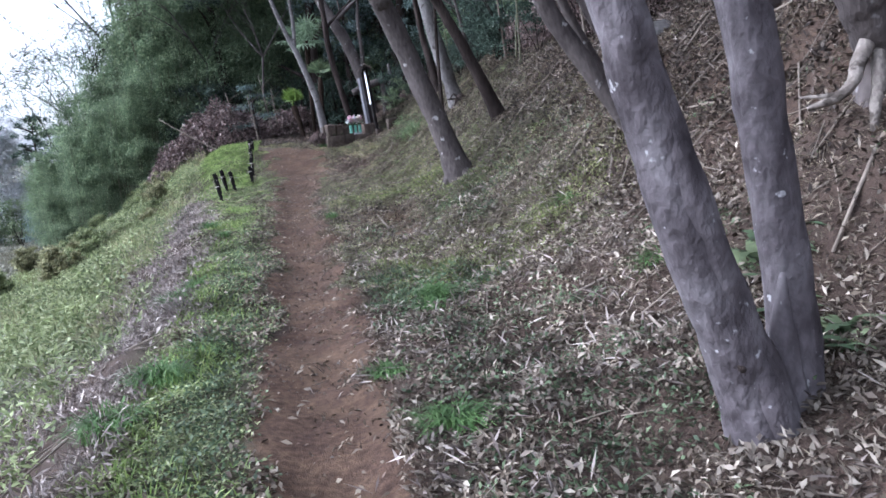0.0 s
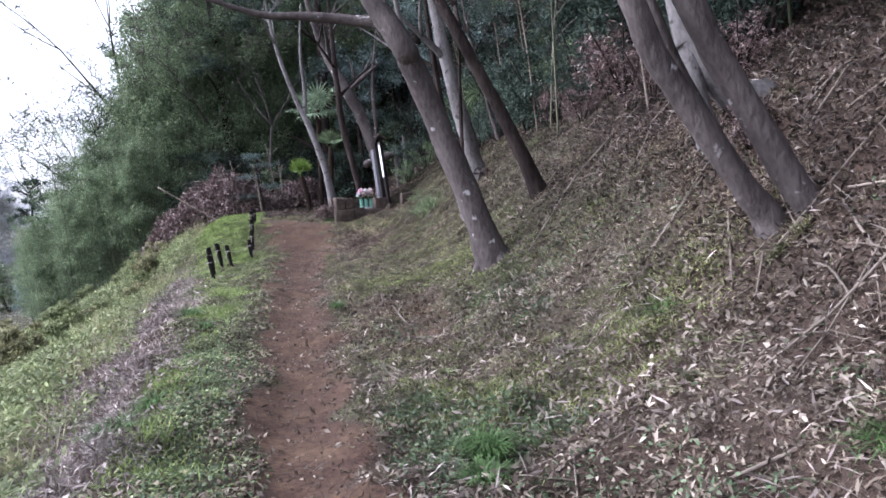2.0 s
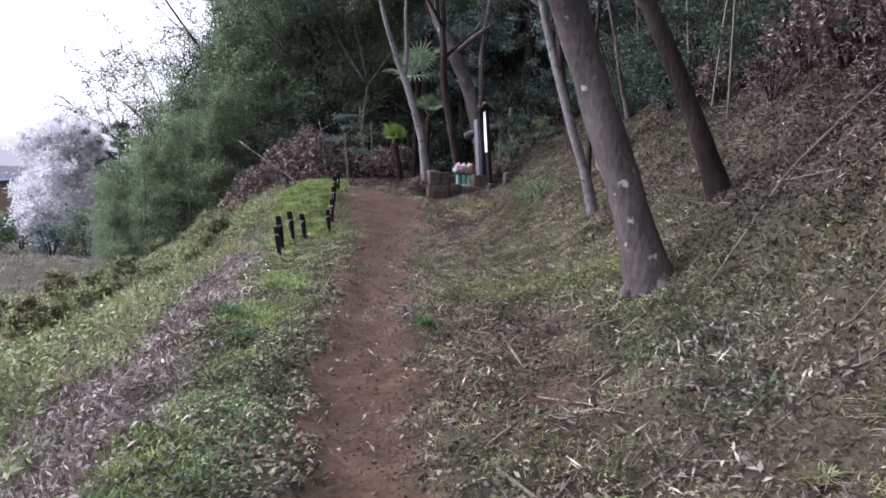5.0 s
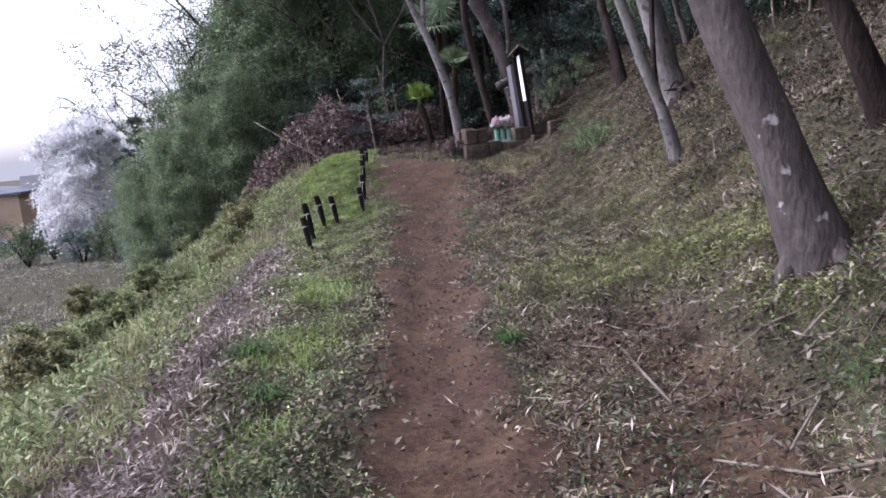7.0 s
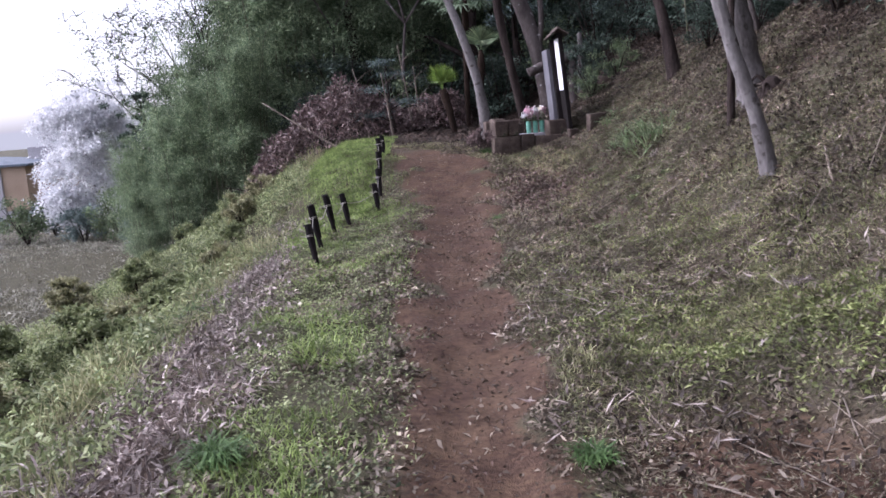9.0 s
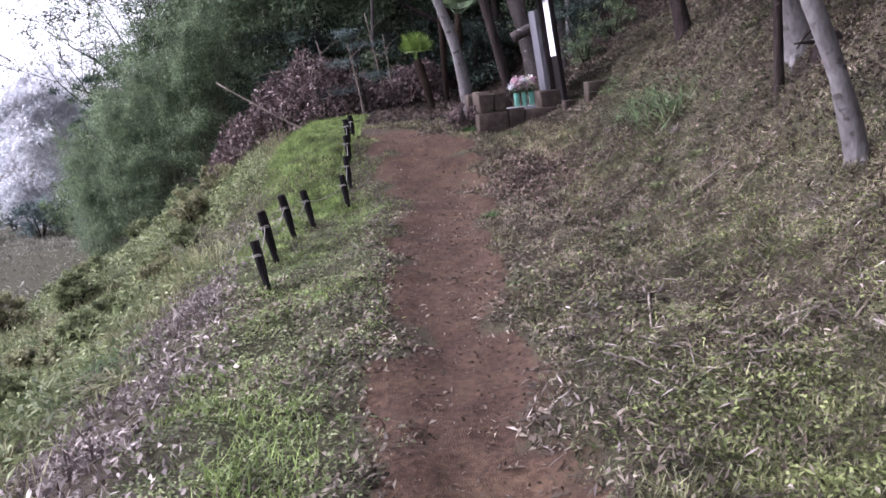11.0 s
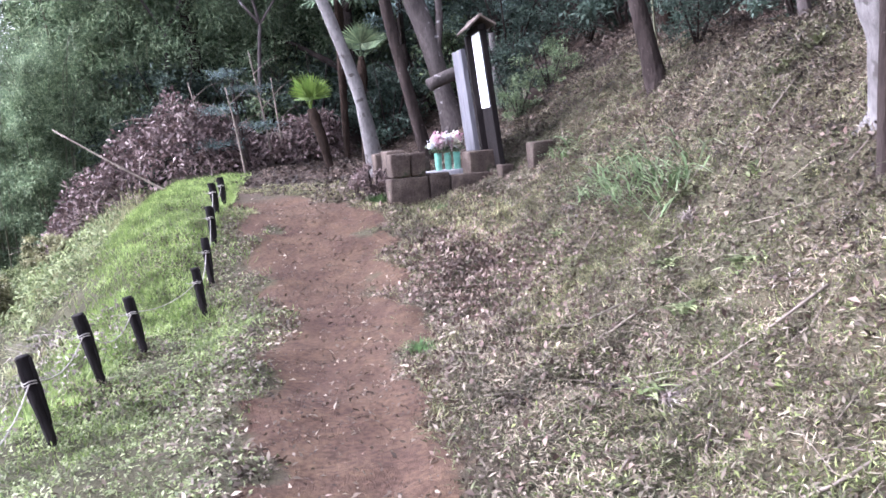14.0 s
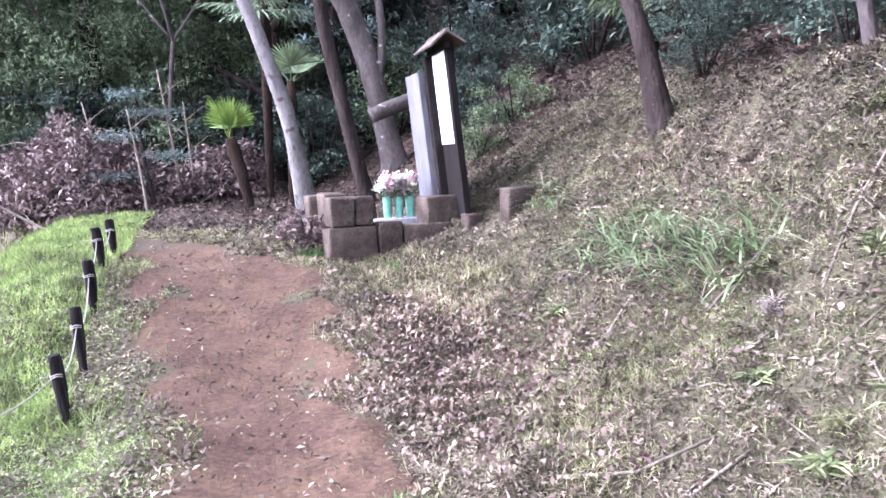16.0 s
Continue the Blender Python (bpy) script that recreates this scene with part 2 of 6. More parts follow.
LEAF_BAMBOO = leafy("grey_green_bamboo_leaves", [(0.072, 0.112, 0.062), (0.15, 0.203, 0.116), (0.29, 0.35, 0.212)], 0.55, 0.4, mottle=0.35)
LEAF_BLUE = leafy("bluish_leaves", [(0.076, 0.115, 0.108), (0.14, 0.187, 0.176), (0.22, 0.272, 0.26)], 0.4, 0.35)
PETAL_WHITE = leafy("white_blossom", [(0.52, 0.53, 0.55), (0.70, 0.705, 0.72), (0.84, 0.84, 0.85)], 0.15, 0.4, mottle=0.12)
LEAF_DEAD = leafy("dead_pinkish_leaves", [(0.070, 0.046, 0.044), (0.145, 0.101, 0.096), (0.29, 0.225, 0.208)], 0.3, 0.1)
LITTER = leafy("fallen_bamboo_leaves", [(0.050, 0.036, 0.026), (0.080, 0.060, 0.044), (0.12, 0.094, 0.070), (0.165, 0.134, 0.102), (0.27, 0.228, 0.178)], 0.35, 0.08)
LITTER_RED = leafy("fallen_reddish_leaves", [(0.055, 0.034, 0.028), (0.10, 0.066, 0.054), (0.16, 0.113, 0.092), (0.235, 0.178, 0.148)], 0.25, 0.08)
# Brown dead leaves; their colour also carries the trees' shade on the upper bank.
LITTER_DARK = leafy("brown_leaves_darkened_for_shade", [(0.020, 0.014, 0.011), (0.034, 0.024, 0.019), (0.055, 0.040, 0.031), (0.14, 0.110, 0.087)], 0.35, 0.08)
LITTER_PALE = leafy("bleached_fallen_leaves", [(0.075, 0.056, 0.044), (0.15, 0.123, 0.099), (0.33, 0.285, 0.235)], 0.35, 0.1)
STRAW = leafy("matted_straw", [(0.085, 0.065, 0.058), (0.185, 0.150, 0.136), (0.42, 0.365, 0.33)], 0.35, 0.1)
WEED = leafy("low_weeds", [(0.080, 0.102, 0.044), (0.146, 0.178, 0.078), (0.23, 0.265, 0.125), (0.34, 0.365, 0.21)], 0.35, 0.3)
GRASS = leafy("fresh_grass", [(0.098, 0.148, 0.042), (0.17, 0.235, 0.068), (0.285, 0.35, 0.125)], 0.28, 0.35)
TUFT = leafy("deep_green_tuft_blades", [(0.050, 0.098, 0.034), (0.085, 0.150, 0.050), (0.135, 0.21, 0.08)], 0.2, 0.35)
WEED_DULL = leafy("dull_low_weeds", [(0.055, 0.060, 0.030), (0.095, 0.104, 0.050), (0.145, 0.155, 0.078), (0.21, 0.215, 0.125)], 0.3, 0.2)
FOOT_WEED = leafy("yellow_green_weeds", [(0.085, 0.104, 0.036), (0.165, 0.195, 0.068), (0.31, 0.34, 0.145)], 0.35, 0.3)
IVY = leafy("dark_green_creeping_weeds", [(0.040, 0.062, 0.034), (0.082, 0.116, 0.062), (0.155, 0.20, 0.115)], 0.35, 0.3)
STRAP = leafy("pale_strappy_leaves", [(0.09, 0.135, 0.06), (0.15, 0.205, 0.10), (0.25, 0.30, 0.18)], 0.2, 0.35)
GRASS_DRY = leafy("yellowing_grass", [(0.13, 0.134, 0.064), (0.22, 0.220, 0.115), (0.36, 0.342, 0.205)], 0.35, 0.35)
STRAW_TAN = leafy("tan_dead_grass", [(0.070, 0.056, 0.040), (0.145, 0.121, 0.086), (0.29, 0.250, 0.185)], 0.35, 0.1)
STRAW_PALE = leafy("pale_weathered_straw", [(0.12, 0.100, 0.094), (0.24, 0.205, 0.192), (0.45, 0.40, 0.38)], 0.4, 0.1)
STUBBLE = leafy("grey_field_stubble", [(0.15, 0.145, 0.11), (0.24, 0.235, 0.185), (0.34, 0.33, 0.27)], 0.4, 0.1)
PALM_LEAF = leafy("fan_palm_leaf", [(0.085, 0.15, 0.028), (0.16, 0.225, 0.05)], 0.2, 0.35, mottle=0.15)
PALM_PALE = leafy("pale_fan_palm_leaf", [(0.13, 0.19, 0.11), (0.24, 0.30, 0.21)], 0.2, 0.35)
PINK = leafy("pink_petals", [(0.55, 0.28, 0.36), (0.70, 0.48, 0.55), (0.74, 0.68, 0.70)], 0.1, 0.3)
CREAM = leafy("cream_petals", [(0.68, 0.64, 0.46), (0.74, 0.72, 0.66)], 0.1, 0.3)


# ---- helpers for meshes ----
rng = np.random.default_rng(7)


def grid_noise(x, y, cell, seed):
    """Smooth value noise in 0..1 over the plan."""
    x, y = np.asarray(x, float) / cell, np.asarray(y, float) / cell
    xi, yi = np.floor(x).astype(np.int64), np.floor(y).astype(np.int64)
    fx, fy = x - xi, y - yi
    fx, fy = fx * fx * (3 - 2 * fx), fy * fy * (3 - 2 * fy)

    def h(a, b):
        v = np.sin(a * 127.1 + b * 311.7 + seed * 74.7) * 43758.5453
        return v - np.floor(v)

    return (h(xi, yi) * (1 - fx) + h(xi + 1, yi) * fx) * (1 - fy) + (h(xi, yi + 1) * (1 - fx) + h(xi + 1, yi + 1) * fx) * fy


def step(a, b, v):
    t = np.clip((np.asarray(v, float) - a) / (b - a), 0, 1)
    return t * t * (3 - 2 * t)


def path_x(y):
    return np.interp(y, [-6, 0, 3.7, 6.4, 9, 13, 15.5, 18.7, 21.5, 23, 26], [0.15, 0.02, -0.08, -0.13, -0.24, -0.25, -0.24, -0.17, -0.34, -0.95, -2.6])


def path_half(y):
    return np.interp(y, [-6, 1.4, 3.7, 6.4, 8.5, 10, 13, 15.5, 18.7, 21, 23, 24.5], [0.22, 0.23, 0.27, 0.29, 0.34, 0.30, 0.36, 0.37, 0.46, 0.72, 0.55, 0.1])


def shoulder(y):
    return np.interp(y, [-6, 3, 6, 10, 13, 16, 20, 24, 30], [-0.95, -0.95, -1.05, -1.5, -1.8, -2.2, -2.1, -2.5, -3.0])


def base_height(x, y):
    x, y = np.asarray(x, float), np.asarray(y, float)
    c = np.interp(y, [-8, 8, 10.5, 15, 18, 19.5, 20.5, 22, 24, 26.5, 34, 60, 120], [0, 0, 0.12, 0.16, 0.18, 0.25, 0.41, 0.78, 0.93, 1.03, 1.6, 3.5, 4])
    # Added backing hill that blocks the sky between trunks and keeps the wood dark.
    c = c + step(-10, -5, x) * np.interp(y, [33, 38, 46, 60, 90, 900], [0, 2.0, 8.0, 15.0, 22.0, 24.0])
    xs = x - 0.3 * step(2.2, 1.4, y) - 0.16 * step(11, 13, y) * (1 - step(16, 18, y))
    up = np.interp(xs, [1.0, 1.3, 1.6, 2, 2.4, 2.8, 3.2, 3.5, 3.8, 4.4, 6, 9, 14, 40, 400], [0, 0.05, 0.18, 0.4, 0.7, 1.1, 1.45, 1.75, 1.98, 2.35, 3.3, 5.2, 8.5, 14, 20])
    up = up * (1 - 0.28 * step(18, 22, y))
    d = shoulder(y) - x
    dn = np.interp(d, [0, 0.3, 0.7, 1.5, 3, 5, 7, 400], [0, 0.06, 0.26, 0.58, 1.2, 1.9, 2.35, 2.45])
    field = -2.4 - 2.0 * step(25, 75, y)
    low = np.maximum(c - dn - (c + 2.0 * step(25, 75, y)) * np.clip(d / 6, 0, 1), field)
    verge_fall = 0.10 * step(-0.9, -1.5, x) * step(12.5, 15, y) * (1 - step(20, 21.2, y))
    return np.where(d > 0, low, c + up) - verge_fall


def height(x, y):
    z = base_height(x, y)
    off = np.clip(np.abs(np.asarray(x) - path_x(y)) / path_half(y), 0, 3)
    rough = step(0.7, 1.8, off)
    z = z + rough * (0.09 * (grid_noise(x, y, 0.8, 1) - 0.5) + (0.07 + 0.06 * step(0.4, 1.2, x)) * (grid_noise(x, y, 0.27, 2) - 0.5))
    z = z + 0.035 * (grid_noise(x, y, 0.16, 3) - 0.5) + 0.05 * (grid_noise(x, y, 0.5, 4) - 0.5)
    return z - 0.05 * (1 - step(0.3, 1.15, off)) * step(24.5, 22.5, y)


def at_ground(x, y, sink=0.0):
    return Vector((x, y, float(height(x, y)) - sink))


def link(name, me, mat, parent=None, label=""):
    me.materials.append(mat)
    ob = new(name, me)
    if parent is not None:
        ob.parent = parent
    return tagged(ob, label)


def part(name, bm, mat, parent=None, label="", smooth=True):
    me = bpy.data.meshes.new(name)
    bm.to_mesh(me)
    bm.free()
    if smooth:
        me.shade_smooth()
    return link(name, me, mat, parent, label)


def thing(name, place, label, category, group=""):
    ob = new(name)
    ob.empty_display_size = 0.1
    ob.location = place
    return tagged(ob, label, category, group)


def quads(name, q):
    """A mesh of loose quads, q of shape (n, 4, 3)."""
    me = bpy.data.meshes.new(name)
    n = len(q)
    me.vertices.add(4 * n)
    me.loops.add(4 * n)
    me.polygons.add(n)
    me.vertices.foreach_set("co", np.ascontiguousarray(q, np.float32).ravel())
    me.loops.foreach_set("vertex_index", np.arange(4 * n, dtype=np.int32))
    me.polygons.foreach_set("loop_start", np.arange(0, 4 * n, 4, dtype=np.int32))
    me.update(calc_edges=True)
    me.validate()
    return me


def leaf_quads(at, length, width, up=0.3, droop=0.0, upright=None):
    """Pointed leaves at the given places, lying about flat (up: how far they tilt) or standing (upright: mean rise)."""
    n = len(at)
    a = rng.uniform(0, 2 * np.pi, n)
    rise = rng.normal(0, up, n) - droop if upright is None else np.clip(rng.normal(upright, up, n), 0.05, 1.5)
    along = np.stack([np.cos(a) * np.cos(rise), np.sin(a) * np.cos(rise), np.sin(rise)], 1)
    roll = rng.normal(0, up + 0.15, n)
    side = np.stack([-np.sin(a) * np.cos(roll), np.cos(a) * np.cos(roll), np.sin(roll)], 1)
    ln = (length * rng.uniform(0.6, 1.4, n))[:, None]
    wd = (width * rng.uniform(0.7, 1.3, n))[:, None]
    lift = np.cross(along, side) * wd * 0.35
    mid = at + along * ln * 0.45
    return np.stack([at, mid - side * wd / 2 + lift, at + along * ln, mid + side * wd / 2 + lift], 1)


def tube(bm, pts, sides=10, knots=3, wobble=0.0, seed=0):
    """A tapered tube through (x, y, z, r), rounded between the points, closed at both ends."""
    p = [np.array(v, float) for v in pts]
    line = []
    for i in range(len(p) - 1):
        a, b, c, d = p[max(i - 1, 0)], p[i], p[i + 1], p[min(i + 2, len(p) - 1)]
        for k in range(knots):
            t = k / knots
            line.append(0.5 * (2 * b + (c - a) * t + (2 * a - 5 * b + 4 * c - d) * t * t + (3 * b - a - 3 * c + d) * t**3))
    line.append(p[-1])
    rings, before = [], None
    for i, v in enumerate(line):
        way = Vector(line[min(i + 1, len(line) - 1)][:3] - line[max(i - 1, 0)][:3]).normalized()
        u = way.orthogonal().normalized() if before is None else (before - way * before.dot(way)).normalized()
        before, w = u, way.cross(u)
        ring = []
        for k in range(sides):
            an = 2 * math.pi * k / sides
            r = max(v[3], 0.001)
            if wobble:
                r *= 1 + wobble * noise.noise(Vector((math.cos(an) * 1.3 + seed * 7.1, math.sin(an) * 1.3, i * 0.55)))
            ring.append(bm.verts.new(Vector(v[:3]) + (u * math.cos(an) + w * math.sin(an)) * r))
        rings.append(ring)
    for a, b in zip(rings, rings[1:]):
        for k in range(sides):
            bm.faces.new((a[k], a[(k + 1) % sides], b[(k + 1) % sides], b[k]))
    bm.faces.new(rings[0][::-1])
    bm.faces.new(rings[-1])
    return bm


def box(bm, size, m=None, bevel=0.0, jitter=0.0, seed=0):
    """A bevelled, slightly uneven block of the given size, standing on its base."""
    made = bmesh.ops.create_cube(bm, size=1.0)["verts"]
    bmesh.ops.scale(bm, vec=size, verts=made)
    bmesh.ops.translate(bm, vec=(0, 0, size[2] / 2), verts=made)
    if bevel:
        edges = list({e for v in made for e in v.link_edges})
        made = list({v for v in bmesh.ops.bevel(bm, geom=edges, offset=bevel, segments=2, affect="EDGES", profile=0.6)["verts"]} | {v for v in made if v.is_valid})
    if jitter:
        for v in made:
            v.co += noise.noise_vector(v.co * 6 + Vector((seed, seed * 2, 0))) * jitter
    if m is not None:
        bmesh.ops.transform(bm, matrix=m, verts=made)
    return bm


# ---- ground ----
def spaced(*runs):
    out = [runs[0][0]]
    for a, b, n in runs:
        out += list(np.linspace(a, b, n + 1)[1:])
    return np.array(out)


def build_ground():
    xs = spaced((-600, -60, 18), (-60, -10, 34), (-10, -4, 30), (-4, 4.6, 118), (4.6, 12, 32), (12, 60, 20), (60, 600, 14))
    ys = spaced((-300, -20, 12), (-20, -2, 20), (-2, 24, 300), (24, 36, 50), (36, 90, 36), (90, 900, 16))
    gx, gy = np.meshgrid(xs, ys)
    co = np.stack([gx, gy, height(gx, gy)], -1).reshape(-1, 3)
    w = len(xs)
    i, j = np.meshgrid(np.arange(len(xs) - 1), np.arange(len(ys) - 1))
    a = (j * w + i).ravel()
    faces = np.stack([a, a + 1, a + w + 1, a + w], 1)
    me = bpy.data.meshes.new("ground")
    me.vertices.add(len(co))
    me.loops.add(faces.size)
    me.polygons.add(len(faces))
    me.vertices.foreach_set("co", co.astype(np.float32).ravel())
    me.loops.foreach_set("vertex_index", faces.astype(np.int32).ravel())
    me.polygons.foreach_set("loop_start", np.arange(0, faces.size, 4, dtype=np.int32))
    me.update(calc_edges=True)
    soil, turf = cover(co[:, 0], co[:, 1])
    rgba = np.stack([soil, turf, 1 - turf, np.ones(len(co))], 1).astype(np.float32)
    me.color_attributes.new("cover", "FLOAT_COLOR", "POINT").data.foreach_set("color", rgba.ravel())
    me.shade_smooth()
    tagged(link("ground", me, GROUND), "red-brown hillside soil with turf and fallen leaves", "ground", kind="structure")


def cover(x, y):
    """Share of bare soil and of turf, 0..1."""
    off = np.abs(x - path_x(y)) / path_half(y)
    worn = 1 - step(0.75, 1.3, off + 1.2 * (grid_noise(x, y, 0.4, 11) - 0.5) + 0.5 * (grid_noise(x, y, 0.12, 12) - 0.5))
    worn = worn * (1 - step(22.8, 24.2, y)) * step(-30, -20, y)
    bare = step(1.5, 4.0, y) * 0.35 * step(0.56, 0.72, grid_noise(x, y, 1.6, 13)) * step(0.9, 1.6, x) * (1 - step(3.6, 4.6, x))
    scuff = 0.8 * step(0.2, 0.5, grid_noise(x, y, 0.7, 17)) * step(0.1, 0.5, x) * (1 - step(1.0, 1.7, x)) * step(6.5, 8, y) * (1 - step(9.5, 11.5, y))
    eroded = 0.35 * step(0.3, 0.6, grid_noise(x, y, 1.1, 18)) * step(2.2, 2.8, x) * (1 - step(3.6, 4.4, x)) * step(2.0, 3.0, y) * (1 - step(7.5, 10, y))
    soil = np.maximum(np.maximum(np.maximum(worn, bare), scuff), eroded)
    beside = 0.62 * (1 - step(1.0, 2.1, off)) * step(0.35, 0.65, grid_noise(x, y, 0.5, 19)) * (1 - step(22.8, 24.2, y))
    soil = np.maximum(soil, beside)
    left = step(-0.1, -0.5, x - path_x(y))
    turf = left * (0.75 + 0.3 * grid_noise(x, y, 0.6, 14))
    turf = np.maximum(turf, (1 - left) * (1 - step(2.4, 4.2, x - 1.4 * step(10, 13, y))) * (0.35 + 0.75 * grid_noise(x, y, 1.1, 15)) * step(3, 7, y))
    dead = step(-0.1, 0.5, shoulder(y) - x) * step(2.4, 1.4, shoulder(y) - x) * step(14, 11, y)
    turf = turf * (1 - 0.9 * dead)
    turf = turf * (1 - 0.8 * step(23, 24.5, y) * step(-2.2, -1.2, x))
    turf = np.maximum(turf, step(-6.5, -8.5, x))
    return np.clip(soil, 0, 1), np.clip(turf, 0, 1)


build_ground()


# ---- trees along the path ----
def crown_quads(centre, radius, clumps, per, leaf, flat=0.35, droop=0.2, hollow=0.35, slim=0.42):
    """Leaves in uneven clumps through an ellipsoid, thinner inside."""
    c, r = np.array(centre, float), np.array(radius, float)
    d = rng.normal(size=(clumps, 3))
    d /= np.linalg.norm(d, axis=1)[:, None]
    k = rng.uniform(hollow**3, 1, clumps) ** (1 / 3) * rng.uniform(0.75, 1.12, clumps)
    heart = c + d * k[:, None] * r
    spread = rng.uniform(0.10, 0.24, clumps) * r.mean()
    n = (per * rng.uniform(0.5, 1.5, clumps)).astype(int)
    idx = np.repeat(np.arange(clumps), n)
    at = heart[idx] + rng.normal(size=(len(idx), 3)) * spread[idx][:, None] * (0.75, 0.75, 0.5)
    return leaf_quads(at, leaf, leaf * slim, flat + 0.25, droop)


def tree(stems, bark, label, crown=None, leaf_mat=None, limbs=(), leaf=0.09, clumps=40, per=60, sides=14, group="trees on the bank", second=None, flare=1.22, extras=()):
    """A tree whose stems run through (x, y, z, r) from the ground; crown: (centre, radius)."""
    base = stems[0][0]
    root = thing("tree", base[:3], label, "tree", group)
    o = Vector(base[:3])

    def local(pts):
        return [(x - o.x, y - o.y, z - o.z, r) for x, y, z, r in pts]

    for i, s in enumerate(stems):
        bm = bmesh.new()
        x, y, z, r = s[0]
        nx, ny, nz, _ = s[1]
        foot = [(x - (nx - x) * 0.25, y - (ny - y) * 0.25, z - 0.28, r * flare * 1.3), (x, y, z + 0.02, r * flare)]
        tube(bm, local(foot + list(s[1:])), sides, 4, 0.16, seed=i + base[0] * 3 + base[1])
        part("trunk", bm, second if second and i else bark, root)
        if i == 0 and flare > 1.1:
            for k in range(4):
                an = k * 1.571 + base[1]
                ex, ey = x + math.cos(an) * r * 1.9, y + math.sin(an) * r * 1.9
                gz = min(float(height(ex, ey)), z + r * 0.3)
                bm = bmesh.new()
                tube(bm, local([(x + math.cos(an) * r * 0.55, y + math.sin(an) * r * 0.55, z + r * 1.1, r * 0.40), (x + math.cos(an) * r * 1.15, y + math.sin(an) * r * 1.15, z * 0.5 + gz * 0.5 + r * 0.12, r * 0.34), (ex, ey, gz - r * 0.35, r * 0.2)]), 8, 3, 0.25, seed=k)
                part("root", bm, bark, root)
    for i, (name, mat, s) in enumerate(extras):
        bm = bmesh.new()
        tube(bm, local(s), 9, 4, 0.3, seed=i + 40)
        part(name, bm, mat, root)
    for i, s in enumerate(limbs):
        bm = bmesh.new()
        tube(bm, local(s), 8, 4, 0.12, seed=i + 20)
        part("limb", bm, bark, root)
    if crown:
        q = crown_quads(*crown, clumps, per, leaf)
        link("crown", quads("crown", q - np.array(o)), leaf_mat or LEAF_DARK, root)
    return root


def grown(pts, top, twist=0.25):
    """Carries a stem on upwards to the height top, thinning."""
    x, y, z, r = pts[-1]
    px, py, pz, _ = pts[-2]
    dx, dz = (x - px) / max(z - pz, 0.05), 1.0
    out, n = list(pts), 4
    for k in range(1, n + 1):
        f = k / n
        zz = z + (top - z) * f
        out.append((x + dx * (zz - z) * (1 - 0.45 * f), y + twist * math.sin(f * 2.1 + x), zz, r * (1 - 0.62 * f)))
    return out


def branches(stem, n, reach, seed, low=0.55):
    """Forked side limbs from the upper part of a stem."""
    rnd = random.Random(seed)
    out = []
    for k in range(n):
        i = min(int(len(stem) * (low + (1 - low) * k / n)), len(stem) - 2)
        x, y, z, r = stem[i]
        an, ln = rnd.uniform(0, 6.28), reach * rnd.uniform(0.6, 1.2)
        dx, dy = math.cos(an) * ln, math.sin(an) * ln
        mid = (x + dx * 0.45, y + dy * 0.45, z + ln * 0.35, r * 0.4)
        out.append([(x, y, z, r * 0.62), mid, (x + dx, y + dy, z + ln * 0.75, r * 0.12)])
        out.append([mid, (x + dx * 0.6 - dy * 0.25, y + dy * 0.6 + dx * 0.25, z + ln * 0.75, r * 0.2), (x + dx * 0.7 - dy * 0.5, y + dy * 0.7 + dx * 0.5, z + ln * 1.0, r * 0.07)])
    return out


# Trunks follow the place; the unseen crowns are enlarged and shifted to shade the bank.
A1 = grown([(1.575, 1.33, 0.03, 0.142), (1.445, 1.28, 0.41, 0.122), (1.305, 1.24, 0.74, 0.110), (1.195, 1.22, 1.09, 0.104), (1.10, 1.21, 1.41, 0.093), (1.045, 1.20, 1.63, 0.086)], 6.0)
A2 = grown([(1.745, 1.38, -0.02, 0.115), (1.75, 1.4, 0.43, 0.095), (1.71, 1.4, 0.78, 0.089), (1.66, 1.4, 1.16, 0.088), (1.61, 1.4, 1.55, 0.086)], 6.5)
tree([A1, A2], BARK_GREY, "grey two-stemmed tree with lichen spots leaning over the path", ((1.0, 1.2, 7.2), (1.5, 1.6, 1.1)), LEAF_DARK, branches(A1, 3, 1.4, 1) + branches(A2, 3, 1.4, 2), clumps=115, per=80, flare=1.06, extras=[
    ("bark_ridge", BARK_GREY, [(1.165, 1.165, 1.30, 0.02), (1.225, 1.155, 1.05, 0.052), (1.305, 1.165, 0.82, 0.056), (1.385, 1.185, 0.6, 0.045), (1.45, 1.22, 0.42, 0.02)]),
    ("bark_ridge", BARK_GREY, [(1.45, 1.19, 0.48, 0.015), (1.52, 1.21, 0.25, 0.055), (1.60, 1.22, 0.02, 0.075), (1.63, 1.22, -0.12, 0.08)]),
    ("bark_ridge", BARK_GREY, [(1.68, 1.34, 0.62, 0.012), (1.665, 1.33, 0.4, 0.045), (1.68, 1.30, 0.15, 0.06), (1.70, 1.27, -0.1, 0.07)]),
    ("knot_hole", BARK_DARK, [(1.405, 1.185, 0.36, 0.012), (1.415, 1.172, 0.34, 0.016), (1.425, 1.182, 0.325, 0.01)])])
R1 = grown([(3.02, 2.55, 1.36, 0.13), (2.96, 2.48, 1.48, 0.135), (2.84, 2.42, 1.64, 0.125), (2.74, 2.4, 1.82, 0.115)], 6.2)
